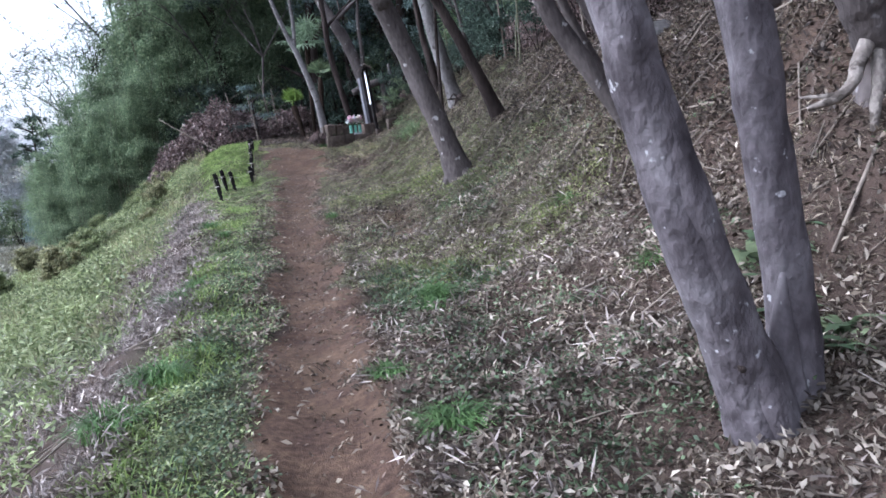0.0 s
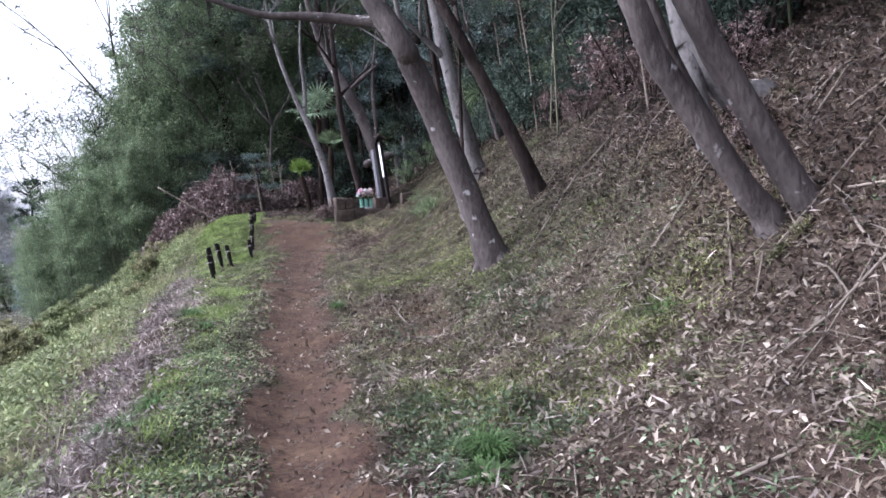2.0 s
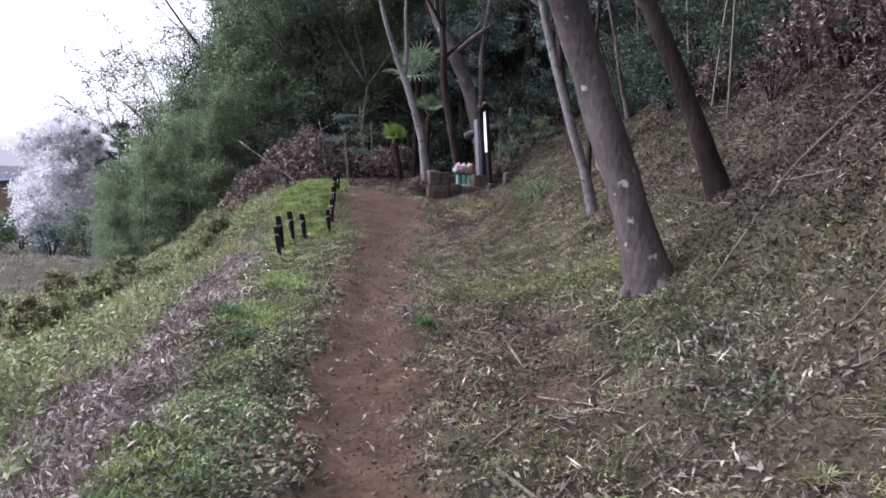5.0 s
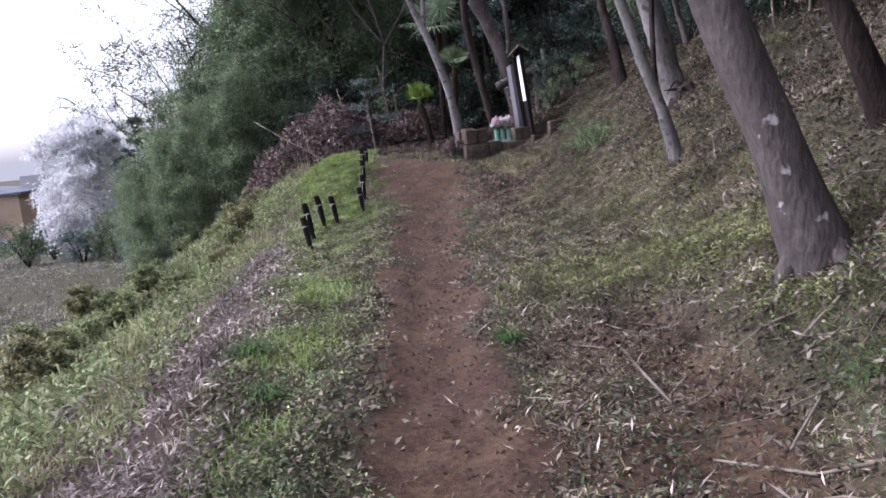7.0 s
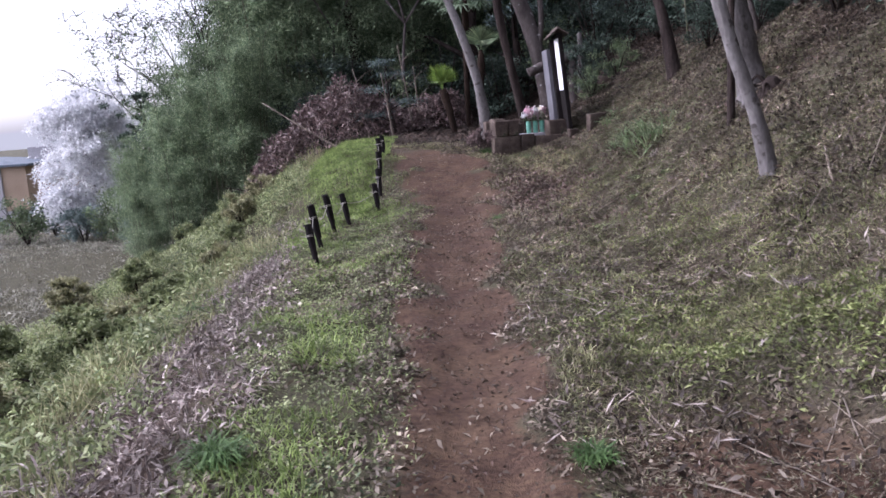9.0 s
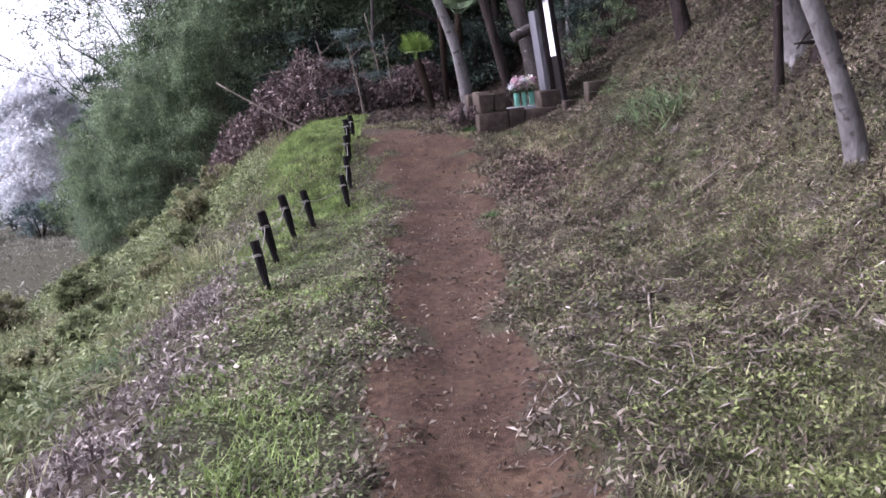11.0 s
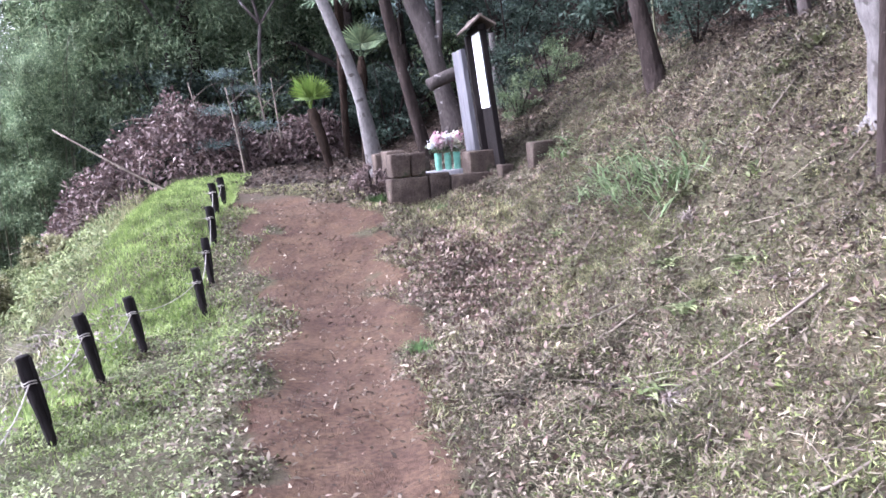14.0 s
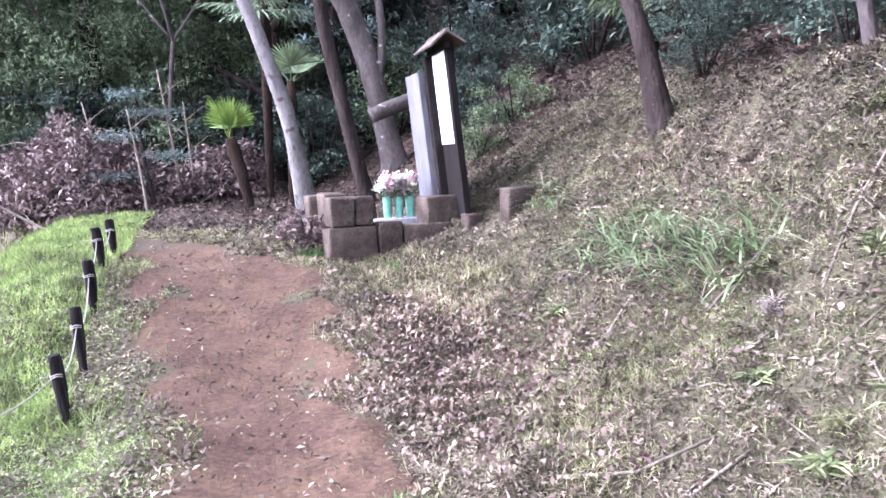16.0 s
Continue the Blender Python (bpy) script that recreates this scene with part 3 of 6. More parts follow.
tree([R1], BARK_BROWN, "leaning tree with pale exposed roots on the eroded bank", ((3.8, 2.6, 6.6), (2.7, 2.6, 1.4)), LEAF_DARK, branches(R1, 3, 1.2, 3), clumps=115, per=80, flare=0.9, extras=[
    ("exposed_root", ROOT_PALE, [(2.90, 2.46, 1.52, 0.04), (2.74, 2.35, 1.36, 0.036), (2.68, 2.32, 1.26, 0.030), (2.60, 2.34, 1.20, 0.024), (2.48, 2.38, 1.16, 0.012)]),
    ("exposed_root", ROOT_PALE, [(2.62, 2.34, 1.215, 0.018), (2.55, 2.36, 1.215, 0.013), (2.46, 2.42, 1.22, 0.006)]),
    ("exposed_root", ROOT_PALE, [(2.92, 2.46, 1.46, 0.04), (2.82, 2.31, 1.27, 0.034), (2.76, 2.26, 1.13, 0.026), (2.755, 2.26, 1.04, 0.020), (2.77, 2.28, 0.94, 0.010)]),
    ("exposed_root", ROOT_PALE, [(2.96, 2.46, 1.44, 0.04), (2.91, 2.31, 1.21, 0.034), (2.86, 2.26, 1.08, 0.022), (2.88, 2.28, 0.98, 0.010)])])
K1 = grown([(2.90, 4.85, 0.98, 0.098), (2.83, 4.88, 1.12, 0.089), (2.61, 4.93, 1.54, 0.084), (2.35, 4.95, 2.02, 0.080), (2.22, 4.95, 2.28, 0.080)], 6.4)
K2 = grown([(2.70, 5.02, 0.98, 0.084), (2.53, 5.0, 1.22, 0.078), (2.27, 5.0, 1.62, 0.077), (2.01, 5.0, 2.03, 0.075), (1.90, 5.0, 2.32, 0.074)], 6.2)
K3 = grown([(2.76, 5.25, 1.08, 0.05), (2.50, 5.25, 1.55, 0.042), (2.26, 5.25, 2.0, 0.040), (2.12, 5.25, 2.36, 0.038)], 5.8)
tree([K1, K2, K3], BARK_BROWN, "three-stemmed brown tree leaning steeply from the bank", ((2.8, 5.0, 6.7), (2.7, 2.5, 1.3)), LEAF_DARK, branches(K1, 3, 1.3, 4) + branches(K2, 2, 1.3, 5), clumps=115, per=80)
R2 = grown([(3.33, 6.9, 1.48, 0.106), (3.23, 6.9, 1.87, 0.085), (3.16, 6.9, 2.33, 0.085), (3.12, 6.9, 2.5, 0.093)], 6.8)
R3 = [(3.85, 6.95, 1.85, 0.16), (3.6, 6.92, 1.92, 0.15), (3.38, 6.9, 2.14, 0.14), (3.17, 6.9, 2.46, 0.12), (3.1, 6.9, 2.75, 0.08)]
tree([R2, R3], BARK_PALE, "smooth pale tree with a second stem arching from the bank", ((4.2, 7.0, 6.9), (2.8, 2.5, 1.4)), LEAF_DARK, branches(R2, 4, 1.4, 6), clumps=115, per=80)
B = grown([(2.02, 9.64, 0.44, 0.184), (1.86, 9.63, 1.0, 0.152), (1.64, 9.68, 1.65, 0.142), (1.42, 9.68, 2.28, 0.138), (1.21, 9.58, 2.79, 0.133), (1.11, 9.5, 2.97, 0.130)], 7.2)
B_LIMB = [(1.2, 9.58, 2.85, 0.096), (0.98, 9.7, 3.2, 0.076), (0.6, 9.8, 3.3, 0.063), (0.11, 9.8, 3.36, 0.050), (-0.43, 9.8, 3.41, 0.034), (-1.3, 9.7, 3.7, 0.022), (-2.6, 9.6, 4.0, 0.01)]
BIG_TREE = tree([B], BARK_BROWN, "large brown tree leaning from the foot of the bank", ((1.2, 9.6, 7.6), (2.7, 2.6, 1.3)), LEAF_DARK, [B_LIMB] + branches(B, 4, 1.7, 7, 0.7), clumps=90, per=75).name
C = grown([(2.79, 10.2, 1.13, 0.100), (2.53, 10.2, 1.8, 0.084), (2.28, 10.2, 2.37, 0.079), (2.06, 10.2, 2.82, 0.073), (1.9, 10.2, 3.15, 0.071)], 7.0)
tree([C], BARK_DARK, "slim dark tree leaning on the bank", ((4.0, 10.6, 6.8), (2.8, 2.6, 1.5)), LEAF_DARK, branches(C, 3, 1.2, 8), clumps=115, per=80)
D = grown([(2.54, 14.0, 0.83, 0.071), (2.41, 14.0, 1.41, 0.065), (2.24, 14.0, 1.91, 0.062), (2.1, 14.0, 2.39, 0.059)], 7.0)
tree([D], BARK_PALE, "slim pale-barked tree leaning over the leafy bank", ((3.8, 13.6, 6.9), (2.7, 2.5, 1.4)), LEAF_MID, branches(D, 3, 1.2, 9), clumps=115, per=80)
E1 = grown([(3.32, 16.48, 1.52, 0.15), (3.22, 16.42, 2.0, 0.152), (3.13, 16.4, 2.34, 0.165), (3.04, 16.4, 2.7, 0.155)], 7.5)
E2 = grown([(2.93, 16.1, 1.28, 0.040), (2.935, 16.1, 1.95, 0.038), (2.945, 16.1, 2.62, 0.036)], 5.2)
tree([E1, E2], BARK_PALE, "pale tree with a thin dark second stem on the bank", ((4.3, 16.5, 7.0), (2.8, 2.6, 1.5)), LEAF_DARK, branches(E1, 4, 1.4, 10), clumps=115, per=80, second=BARK_DARK)
F = grown([(3.64, 20.9, 1.9, 0.109), (3.55, 21.1, 2.82, 0.095), (3.45, 21.3, 3.47, 0.085)], 7.5)
tree([F], BARK_DARK, "dark rough-barked tree high on the bank", ((4.4, 21.0, 6.8), (2.9, 2.6, 1.5)), LEAF_DARK, branches(F, 4, 1.4, 11), clumps=115, per=80)
H = grown([(4.38, 19.1, 2.32, 0.056), (4.28, 19.1, 2.81, 0.051), (4.22, 19.1, 3.01, 0.046)], 6.5)
tree([H], BARK_BROWN, "thin brown young tree on the bank", ((5.0, 18.9, 6.6), (2.2, 2.2, 1.3)), LEAF_DARK, branches(H, 3, 1.0, 12), clumps=40, per=60)
P = grown([(0.62, 24.5, 0.88, 0.119), (0.46, 24.5, 2.11, 0.104), (0.31, 24.5, 2.73, 0.097), (0.06, 24.5, 3.54, 0.085), (-0.17, 24.5, 4.11, 0.073), (-0.23, 24.5, 4.27, 0.070)], 7.6)
P_FORK = [(-0.05, 24.5, 3.85, 0.072), (0.02, 24.5, 4.5, 0.056), (-0.02, 24.4, 5.6, 0.040), (0.1, 24.5, 7.0, 0.016)]
tree([P], BARK_PALE, "slim pale leaning tree behind the stone enclosure", ((-1.0, 24.8, 8.4), (1.6, 1.6, 1.0)), LEAF_MID, [P_FORK] + branches(P, 4, 1.5, 13, 0.7), clumps=16, per=40)
DK = grown([(1.56, 25.5, 1.05, 0.105), (1.3, 25.5, 2.31, 0.095), (1.14, 25.5, 3.12, 0.094), (1.03, 25.5, 3.92, 0.093), (1.01, 25.5, 4.44, 0.090)], 8.0)
tree([DK], BARK_DARK, "dark straight tree behind the stone enclosure", ((0.8, 25.8, 8.6), (1.8, 1.8, 1.3)), LEAF_DARK, branches(DK, 4, 1.5, 14), clumps=30, per=55)
BG = grown([(2.36, 27.5, 1.55, 0.209), (2.19, 27.5, 2.41, 0.189), (1.98, 27.5, 3.4, 0.187), (1.69, 27.5, 4.23, 0.189), (1.37, 27.5, 4.85, 0.180)], 9.0)
BG_LIMB = [(2.1, 27.45, 2.9, 0.070), (2.22, 27.4, 3.7, 0.070), (2.2, 27.4, 5.0, 0.056), (2.5, 27.5, 7.0, 0.021)]
tree([BG], BARK_BROWN, "thick brown leaning tree behind the notice board", ((0.9, 27.8, 9.6), (2.4, 2.2, 1.5)), LEAF_DARK, [BG_LIMB] + branches(BG, 4, 1.9, 15), clumps=40, per=60)


# a leafy spray at the end of the long limb
spray = crown_quads((-2.3, 9.65, 4.1), (0.9, 0.6, 0.3), 16, 34, 0.09)
link("leaf_spray", quads("leaf_spray", spray - np.array((2.02, 9.64, 0.44))), LEAF_MID, bpy.data.objects[BIG_TREE])


def root_stump(x, y):
    """A torn-up tangle of dark roots."""
    g = at_ground(x, y)
    root = thing("root_stump", tuple(g), "dark torn stump of tangled roots on the bank", "stump")
    bm = bmesh.new()
    tube(bm, [(0, 0, -0.1, 0.13), (0.02, -0.02, 0.1, 0.11), (0.0, -0.05, 0.2, 0.06)], 10, 3, 0.5, 3)
    part("stump", bm, BARK_DARK, root)
    rnd = random.Random(9)
    for k in range(14):
        an, ln = k * 0.45, rnd.uniform(0.15, 0.34)
        bm = bmesh.new()
        tube(bm, [(0, 0, 0.08, 0.03), (math.cos(an) * ln * 0.5, math.sin(an) * ln * 0.5, rnd.uniform(0.05, 0.25), 0.02), (math.cos(an) * ln, math.sin(an) * ln, rnd.uniform(-0.1, 0.2), 0.007)], 6, 3, 0.2, k)
        part("root", bm, BARK_DARK if k % 4 else DRY_STEM, root)


root_stump(3.3, 15.95)


# ---- fan palms ----
def fan(radius, sides=22, sweep=5.2, droop=0.35):
    """One fan leaf: narrow folded blades round the end of a stalk along +x."""
    bm = bmesh.new()
    for k in range(sides):
        an = -sweep / 2 + sweep * k / (sides - 1)
        r = radius * (0.72 + 0.28 * math.cos(an * 0.45)) * random.uniform(0.9, 1.08)
        d, s = Vector((math.cos(an), math.sin(an), 0)), Vector((-math.sin(an), math.cos(an), 0))
        w = radius * 0.036
        rows = []
        for f, ww in ((0.05, 0.3), (0.45, 1.0), (0.8, 0.75), (1.0, 0.06)):
            c = d * r * f + Vector((0, 0, 0.10 * radius * f - droop * radius * f**3))
            rows.append([bm.verts.new(c - s * w * ww), bm.verts.new(c + Vector((0, 0, -0.3 * w * ww))), bm.verts.new(c + s * w * ww)])
        for a, b in zip(rows, rows[1:]):
            for i in (0, 1):
                bm.faces.new((a[i], a[i + 1], b[i + 1], b[i]))
    return bm


def fan_palm(at, tall, r, leaf, fans, mat, label, lean=(0, 0), rises=(-15, 80), droop=0.35, sweep=5.2):
    root = thing("fan_palm", at, label, "palm")
    bm = bmesh.new()
    tube(bm, [(0, 0, -0.15, r * 0.8), (lean[0] * 0.3, lean[1] * 0.3, tall * 0.35, r * 0.95), (lean[0] * 0.8, lean[1] * 0.8, tall * 0.8, r * 1.25), (lean[0], lean[1], tall, r * 0.8)], 12, 4, 0.35, seed=at[0])
    part("trunk", bm, PALM_FIBRE, root)
    rnd = random.Random(int(at[0] * 100) + 5)
    for k in range(fans):
        an, rise = 2.4 * k + rnd.uniform(-0.3, 0.3), radians(rnd.uniform(*rises))
        stalk = leaf * rnd.uniform(0.55, 0.95) * (0.75 if sweep < 3.4 else 1)
        way = Vector((math.cos(an) * math.cos(rise), math.sin(an) * math.cos(rise), math.sin(rise)))
        top = Vector((lean[0], lean[1], tall * 0.97))
        end = top + way * stalk
        bm = bmesh.new()
        tube(bm, [(*top, 0.014), (*(top + way * stalk * 0.5 + Vector((0, 0, 0.02))), 0.011), (*end, 0.008)], 5, 2)
        part("leaf_stalk", bm, mat, root)
        ob = part("fan_leaf", fan(leaf, droop=droop, sweep=sweep), mat, root)
        ob.matrix_local = Matrix.Translation(end) @ way.to_track_quat("X", "Z").to_matrix().to_4x4()
    return root


fan_palm(tuple(at_ground(-0.07, 26.5)), 1.08, 0.085, 0.42, 5, PALM_LEAF, "young fan palm with a shaggy trunk and bright leaves", (-0.24, 0), (52, 84), 0.08, 3.0)
fan_palm(tuple(at_ground(0.6, 27.4)), 2.0, 0.07, 0.5, 4, LEAF_MID, "fan palm in shade behind the pale tree", (0.1, 0), (20, 70), 0.15, 2.8)
fan_palm(tuple(at_ground(0.3, 28.4)), 3.2, 0.075, 0.65, 10, PALM_PALE, "taller fan palm with pale drooping leaves", (0.1, -0.3))
fan_palm(tuple(at_ground(6.2, 25.0)), 0.5, 0.12, 0.6, 9, LEAF_MID, "low fan palm among shrubs up the bank")
fan_palm(tuple(at_ground(5.0, 23.6)), 0.7, 0.12, 0.7, 10, LEAF_MID, "low fan palm among shrubs up the bank", (0, 0), (-5, 80), 0.4)


# ---- fence of charred posts and rope ----
def post(at, tall, seed, label):
    """A split stake, broad at the head and narrowing to the ground, with rope bound round it."""
    root = thing("fence_post", at, label, "post", "fence posts beside the path")
    bm = bmesh.new()
    tube(bm, [(0, 0, -0.14, 0.024), (0.002, 0, 0.04, 0.029), (-0.003, 0.002, tall * 0.5, 0.035), (0, 0, tall * 0.85, 0.040), (0, 0, tall - 0.008, 0.039), (0, 0, tall, 0.034)], 11, 2, 0.3, seed)
    part("shaft", bm, POST_WOOD, root)
    bm = bmesh.new()
    tube(bm, [(0.030, -0.018, tall * 0.22, 0.007), (0.036, -0.020, tall * 0.6, 0.013), (0.036, -0.018, tall * 0.97, 0.012)], 7, 2, 0.3, seed + 1)
    part("split_strip", bm, POST_WOOD, root)
    for h in (0.70, 0.73):
        bm = bmesh.new()
        ring = [(math.cos(a) * 0.045, math.sin(a) * 0.045, tall * h + 0.006 * math.sin(3 * a), 0.0042) for a in np.linspace(0, 6.2, 13)]
        tube(bm, ring, 6, 1)
        part("rope_wrap", bm, ROPE, root)
    bm = bmesh.new()
    tube(bm, [(-0.045, -0.01, tall * 0.72, 0.005), (-0.075, -0.03, tall * 0.72, 0.004), (-0.098, -0.035, tall * 0.75, 0.003)], 5, 2)
    part("rope_end", bm, ROPE, root)
    return root


POSTS = [(-1.82, 15.47, 0.44, -4), (-1.95, 16.67, 0.55, -5), (-1.90, 17.62, 0.52, -6), (-1.82, 18.61, 0.48, -5), (-1.453, 19.52, 0.47, -1), (-1.46, 20.26, 0.50, 1), (-1.52, 21.25, 0.46, 2), (-1.57, 22.2, 0.40, -1), (-1.56, 22.95, 0.40, 1)]
tops = []
for i, (x, y, tall, lean) in enumerate(POSTS):
    g = at_ground(x, y)
    ob = post(tuple(g), tall, i * 1.7, "split charred wooden post tied with pale rope")
    ob.rotation_euler = (radians((i * 37 % 5) - 3), radians(lean - 4), (i * 0.9) % 0.5)
    tops.append(g + Vector((math.sin(radians(lean - 4)) * tall * 0.72, 0, tall * 0.72)))
for i, (a, b) in enumerate(zip(tops, tops[1:])):
    bm = bmesh.new()
    sag = 0.07 + 0.04 * (i % 3)
    tube(bm, [(*(a.lerp(b, f) - Vector((0, 0, 4 * sag * f * (1 - f)))), 0.0045) for f in (0, 0.25, 0.5, 0.75, 1)], 6, 3)
    tagged(part("fence_rope", bm, ROPE), "pale rope sagging between two fence posts", "rope", "ropes of the fence")


# ---- stone enclosure, notice board, flowers ----
def block(at, size, turn, seed, label, group="blocks of the stone enclosure"):
    bm = bmesh.new()
    box(bm, size, None, 0.025, 0.018, seed)
    ob = part("stone_block", bm, STONE)
    ob.matrix_world = pose(*at, 0, 0, turn)
    return tagged(ob, label, "stone block", group)


def enclosure():
    z0, low, up = 0.80, 0.29, 0.30
    k = 10.0
    across = Vector((math.cos(radians(k)), math.sin(radians(k)), 0))
    back = Vector((-math.sin(radians(k)), math.cos(radians(k)), 0))
    corner = Vector((0.56, 21.88, 0))

    def spot(u, v, z):
        p = corner + across * u + back * v
        return (p.x, p.y, z)

    for i, (u, w) in enumerate(((0.26, 0.52), (0.66, 0.27), (1.07, 0.53), (1.42, 0.16))):
        block(spot(u, 0.13, z0 - 0.16 + 0.02 * i), (w - 0.012, 0.26, low + 0.16 - 0.06 * (i > 1)), k, i, "low weathered stone kerb block of the enclosure")
    for i, v in enumerate((0.52, 1.03, 1.5)):
        block(spot(0.17 + 0.1 * v, v, z0 - 0.15), (0.24, 0.46, low + 0.1), k, i + 5, "low weathered stone kerb block of the enclosure")
    top = z0 + low + 0.004
    block(spot(0.17, 0.13, top), (0.25, 0.25, up), k, 11, "squared brown stone block on the enclosure corner")
    block(spot(0.40, 0.14, top), (0.20, 0.25, up - 0.01), k, 12, "squared brown stone block on the enclosure corner")
    block(spot(0.24, 0.60, top - 0.03), (0.25, 0.30, up + 0.06), k, 13, "squared stone block at the enclosure side")
    block(spot(0.28, 1.28, top - 0.06), (0.28, 0.30, up + 0.05), k - 5, 14, "squared stone block at the enclosure back")
    block(spot(0.72, 1.0, top - 0.04), (0.22, 0.25, up - 0.05), k, 15, "small stone block at the enclosure back")
    block(spot(1.30, 0.22, top - 0.05), (0.40, 0.32, up), k, 16, "large squared stone block beside the notice board")
    bm = bmesh.new()
    box(bm, (1.1, 1.3, 0.2), None, 0.02, 0.02, 3)
    ob = part("stone_plinth", bm, STONE)
    ob.matrix_world = pose(*spot(0.75, 0.95, z0 + 0.02), 0, 0, k)
    tagged(ob, "flat stone plinth inside the enclosure", "plinth")
    bm = bmesh.new()
    box(bm, (0.50, 0.22, 0.09), None, 0.012, 0.004, 5)
    ob = part("vase_stand", bm, PLINTH)
    ob.matrix_world = pose(*spot(0.93, 0.58, z0 + 0.222), 0, 0, k)
    tagged(ob, "low pale slab carrying the flower vases", "stand")


enclosure()
block((2.02, 21.86, 0.92), (0.18, 0.18, 0.24), 12, 23, "small squared stone at the foot of the notice board")
block(tuple(at_ground(2.40, 21.5, 0.2)), (0.32, 0.2, 0.42), 12, 21, "half-buried stone block on the bank", "stones on the bank")


def notice_board():
    root = thing("notice_board", (1.9, 22.3, 0.95), "dark timber notice board with small roof and blank white sheet", "notice board")

    def plank(name, at, size, mat, turn=0.0, bevel=0.008, label=""):
        bm = bmesh.new()
        box(bm, size, pose(at[0] - 1.9, at[1] - 22.3, at[2] - 0.95, 0, 0, turn), bevel)
        return part(name, bm, mat, root, label, smooth=False)

    plank("near_post", (1.965, 21.91, 0.95), (0.07, 0.07, 1.93), SIGN_WOOD)
    plank("middle_post", (1.90, 22.52, 0.95), (0.10, 0.10, 1.86), SIGN_WOOD)
    plank("far_board", (1.80, 22.84, 1.15), (0.07, 0.52, 1.52), SLAB, 3, label="grey weathered side board")
    plank("lower_board", (1.95, 22.22, 1.12), (0.03, 0.54, 0.76), SIGN_WOOD)
    plank("backing", (1.955, 22.22, 1.86), (0.03, 0.54, 0.98), SIGN_WOOD)
    plank("notice_sheet", (1.93, 22.215, 1.875), (0.008, 0.50, 0.93), PAPER, 0, 0.002, "blank white notice sheet")
    plank("pin_mark", (1.924, 22.02, 2.45), (0.004, 0.02, 0.03), INK, 0, 0.0)
    plank("roof_beam", (1.93, 22.18, 2.81), (0.08, 0.7, 0.07), SIGN_WOOD)
    for s in (-1, 1):
        bm = bmesh.new()
        box(bm, (0.21, 0.78, 0.024), pose(0.03 + s * 0.085, -0.16, 1.945, 0, s * 36, 0), 0.006)
        part("roof_board", bm, ROOF_WOOD, root, smooth=False)
    bm = bmesh.new()
    box(bm, (0.05, 0.8, 0.04), pose(0.03, -0.16, 2.0), 0.01)
    part("ridge_cap", bm, ROOF_WOOD, root, smooth=False)
    root.rotation_euler = (0, radians(-4.4), 0)
    root.location.x += 0.045
    return root


notice_board()


def vase(at, seed, petals, label):
    root = thing("flower_vase", at, label, "flower vase", "flower vases in the enclosure")
    bm = bmesh.new()
    tube(bm, [(0, 0, 0, 0.042), (0, 0, 0.02, 0.044), (0, 0, 0.12, 0.046), (0, 0, 0.21, 0.050), (0, 0, 0.225, 0.055)], 14, 2)
    part("vase", bm, VASE, root)
    for k in range(5):
        an, ln = k * 1.26 + seed, 0.03 + 0.018 * (k % 3)
        bm = bmesh.new()
        tube(bm, [(0, 0, 0.16, 0.004), (math.cos(an) * ln * 0.5, math.sin(an) * ln * 0.5, 0.26, 0.004), (math.cos(an) * ln, math.sin(an) * ln, 0.33 + 0.08 * (k % 2), 0.003)], 5, 2)
        part("stem", bm, LEAF_MID, root)
        c = np.array([math.cos(an) * ln, math.sin(an) * ln, 0.34 + 0.08 * (k % 2)])
        at_ = c + rng.normal(size=(80, 3)) * 0.026
        link("flower", quads("flower", leaf_quads(at_, 0.04, 0.036, 0.8)), petals[k % len(petals)], root)
    at_ = np.array([0, 0, 0.27]) + rng.normal(size=(50, 3)) * (0.05, 0.05, 0.03)
    link("foliage", quads("foliage", leaf_quads(at_, 0.06, 0.02, 0.6)), LEAF_MID, root)


zp = 1.113
vase((1.29, 22.58, zp), 0.3, [PINK, PINK, PETAL_WHITE], "green vase of faded pink and white flowers on stone")
vase((1.42, 22.60, zp), 1.1, [PETAL_WHITE, PINK, CREAM], "green vase of white and cream flowers on stone")
vase((1.55, 22.64, zp), 2.2, [PINK, CREAM, CREAM], "green vase of pink and cream flowers on stone")
bm = bmesh.new()
tube(bm, [(1.62, 25.3, 2.36, 0.1), (2.0, 25.35, 2.5, 0.108), (2.7, 25.4, 2.7, 0.115)], 12, 3, 0.15, 4)
tube(bm, [(2.62, 25.4, 0.9, 0.09), (2.62, 25.4, 2.7, 0.09)], 10, 3, 0.15, 5)
tagged(part("fallen_log", bm, BARK_BROWN), "sawn brown log propped level behind the notice board", "log")


bm = bmesh.new()
g = at_ground(3.03, 26.5)
tube(bm, [(0, 0, -0.15, 0.15), (0, 0, 0.05, 0.12), (-0.03, 0, 3.0 - g.z, 0.06), (-0.05, 0, 3.25 - g.z, 0.05)], 12, 4, 0.2, 8)
ob = part("broken_trunk", bm, BARK_PALE)
ob.location = g
tagged(ob, "short pale broken tree trunk standing on the bank", "stump")
bm = bmesh.new()
box(bm, (0.34, 0.26, 0.2), None, 0.07, 0.05, 4)
ob = part("rock", bm, STONE)
ob.location = at_ground(3.2, 24.6, 0.05)
tagged(ob, "pale rough rock lying among fallen leaves", "rock")


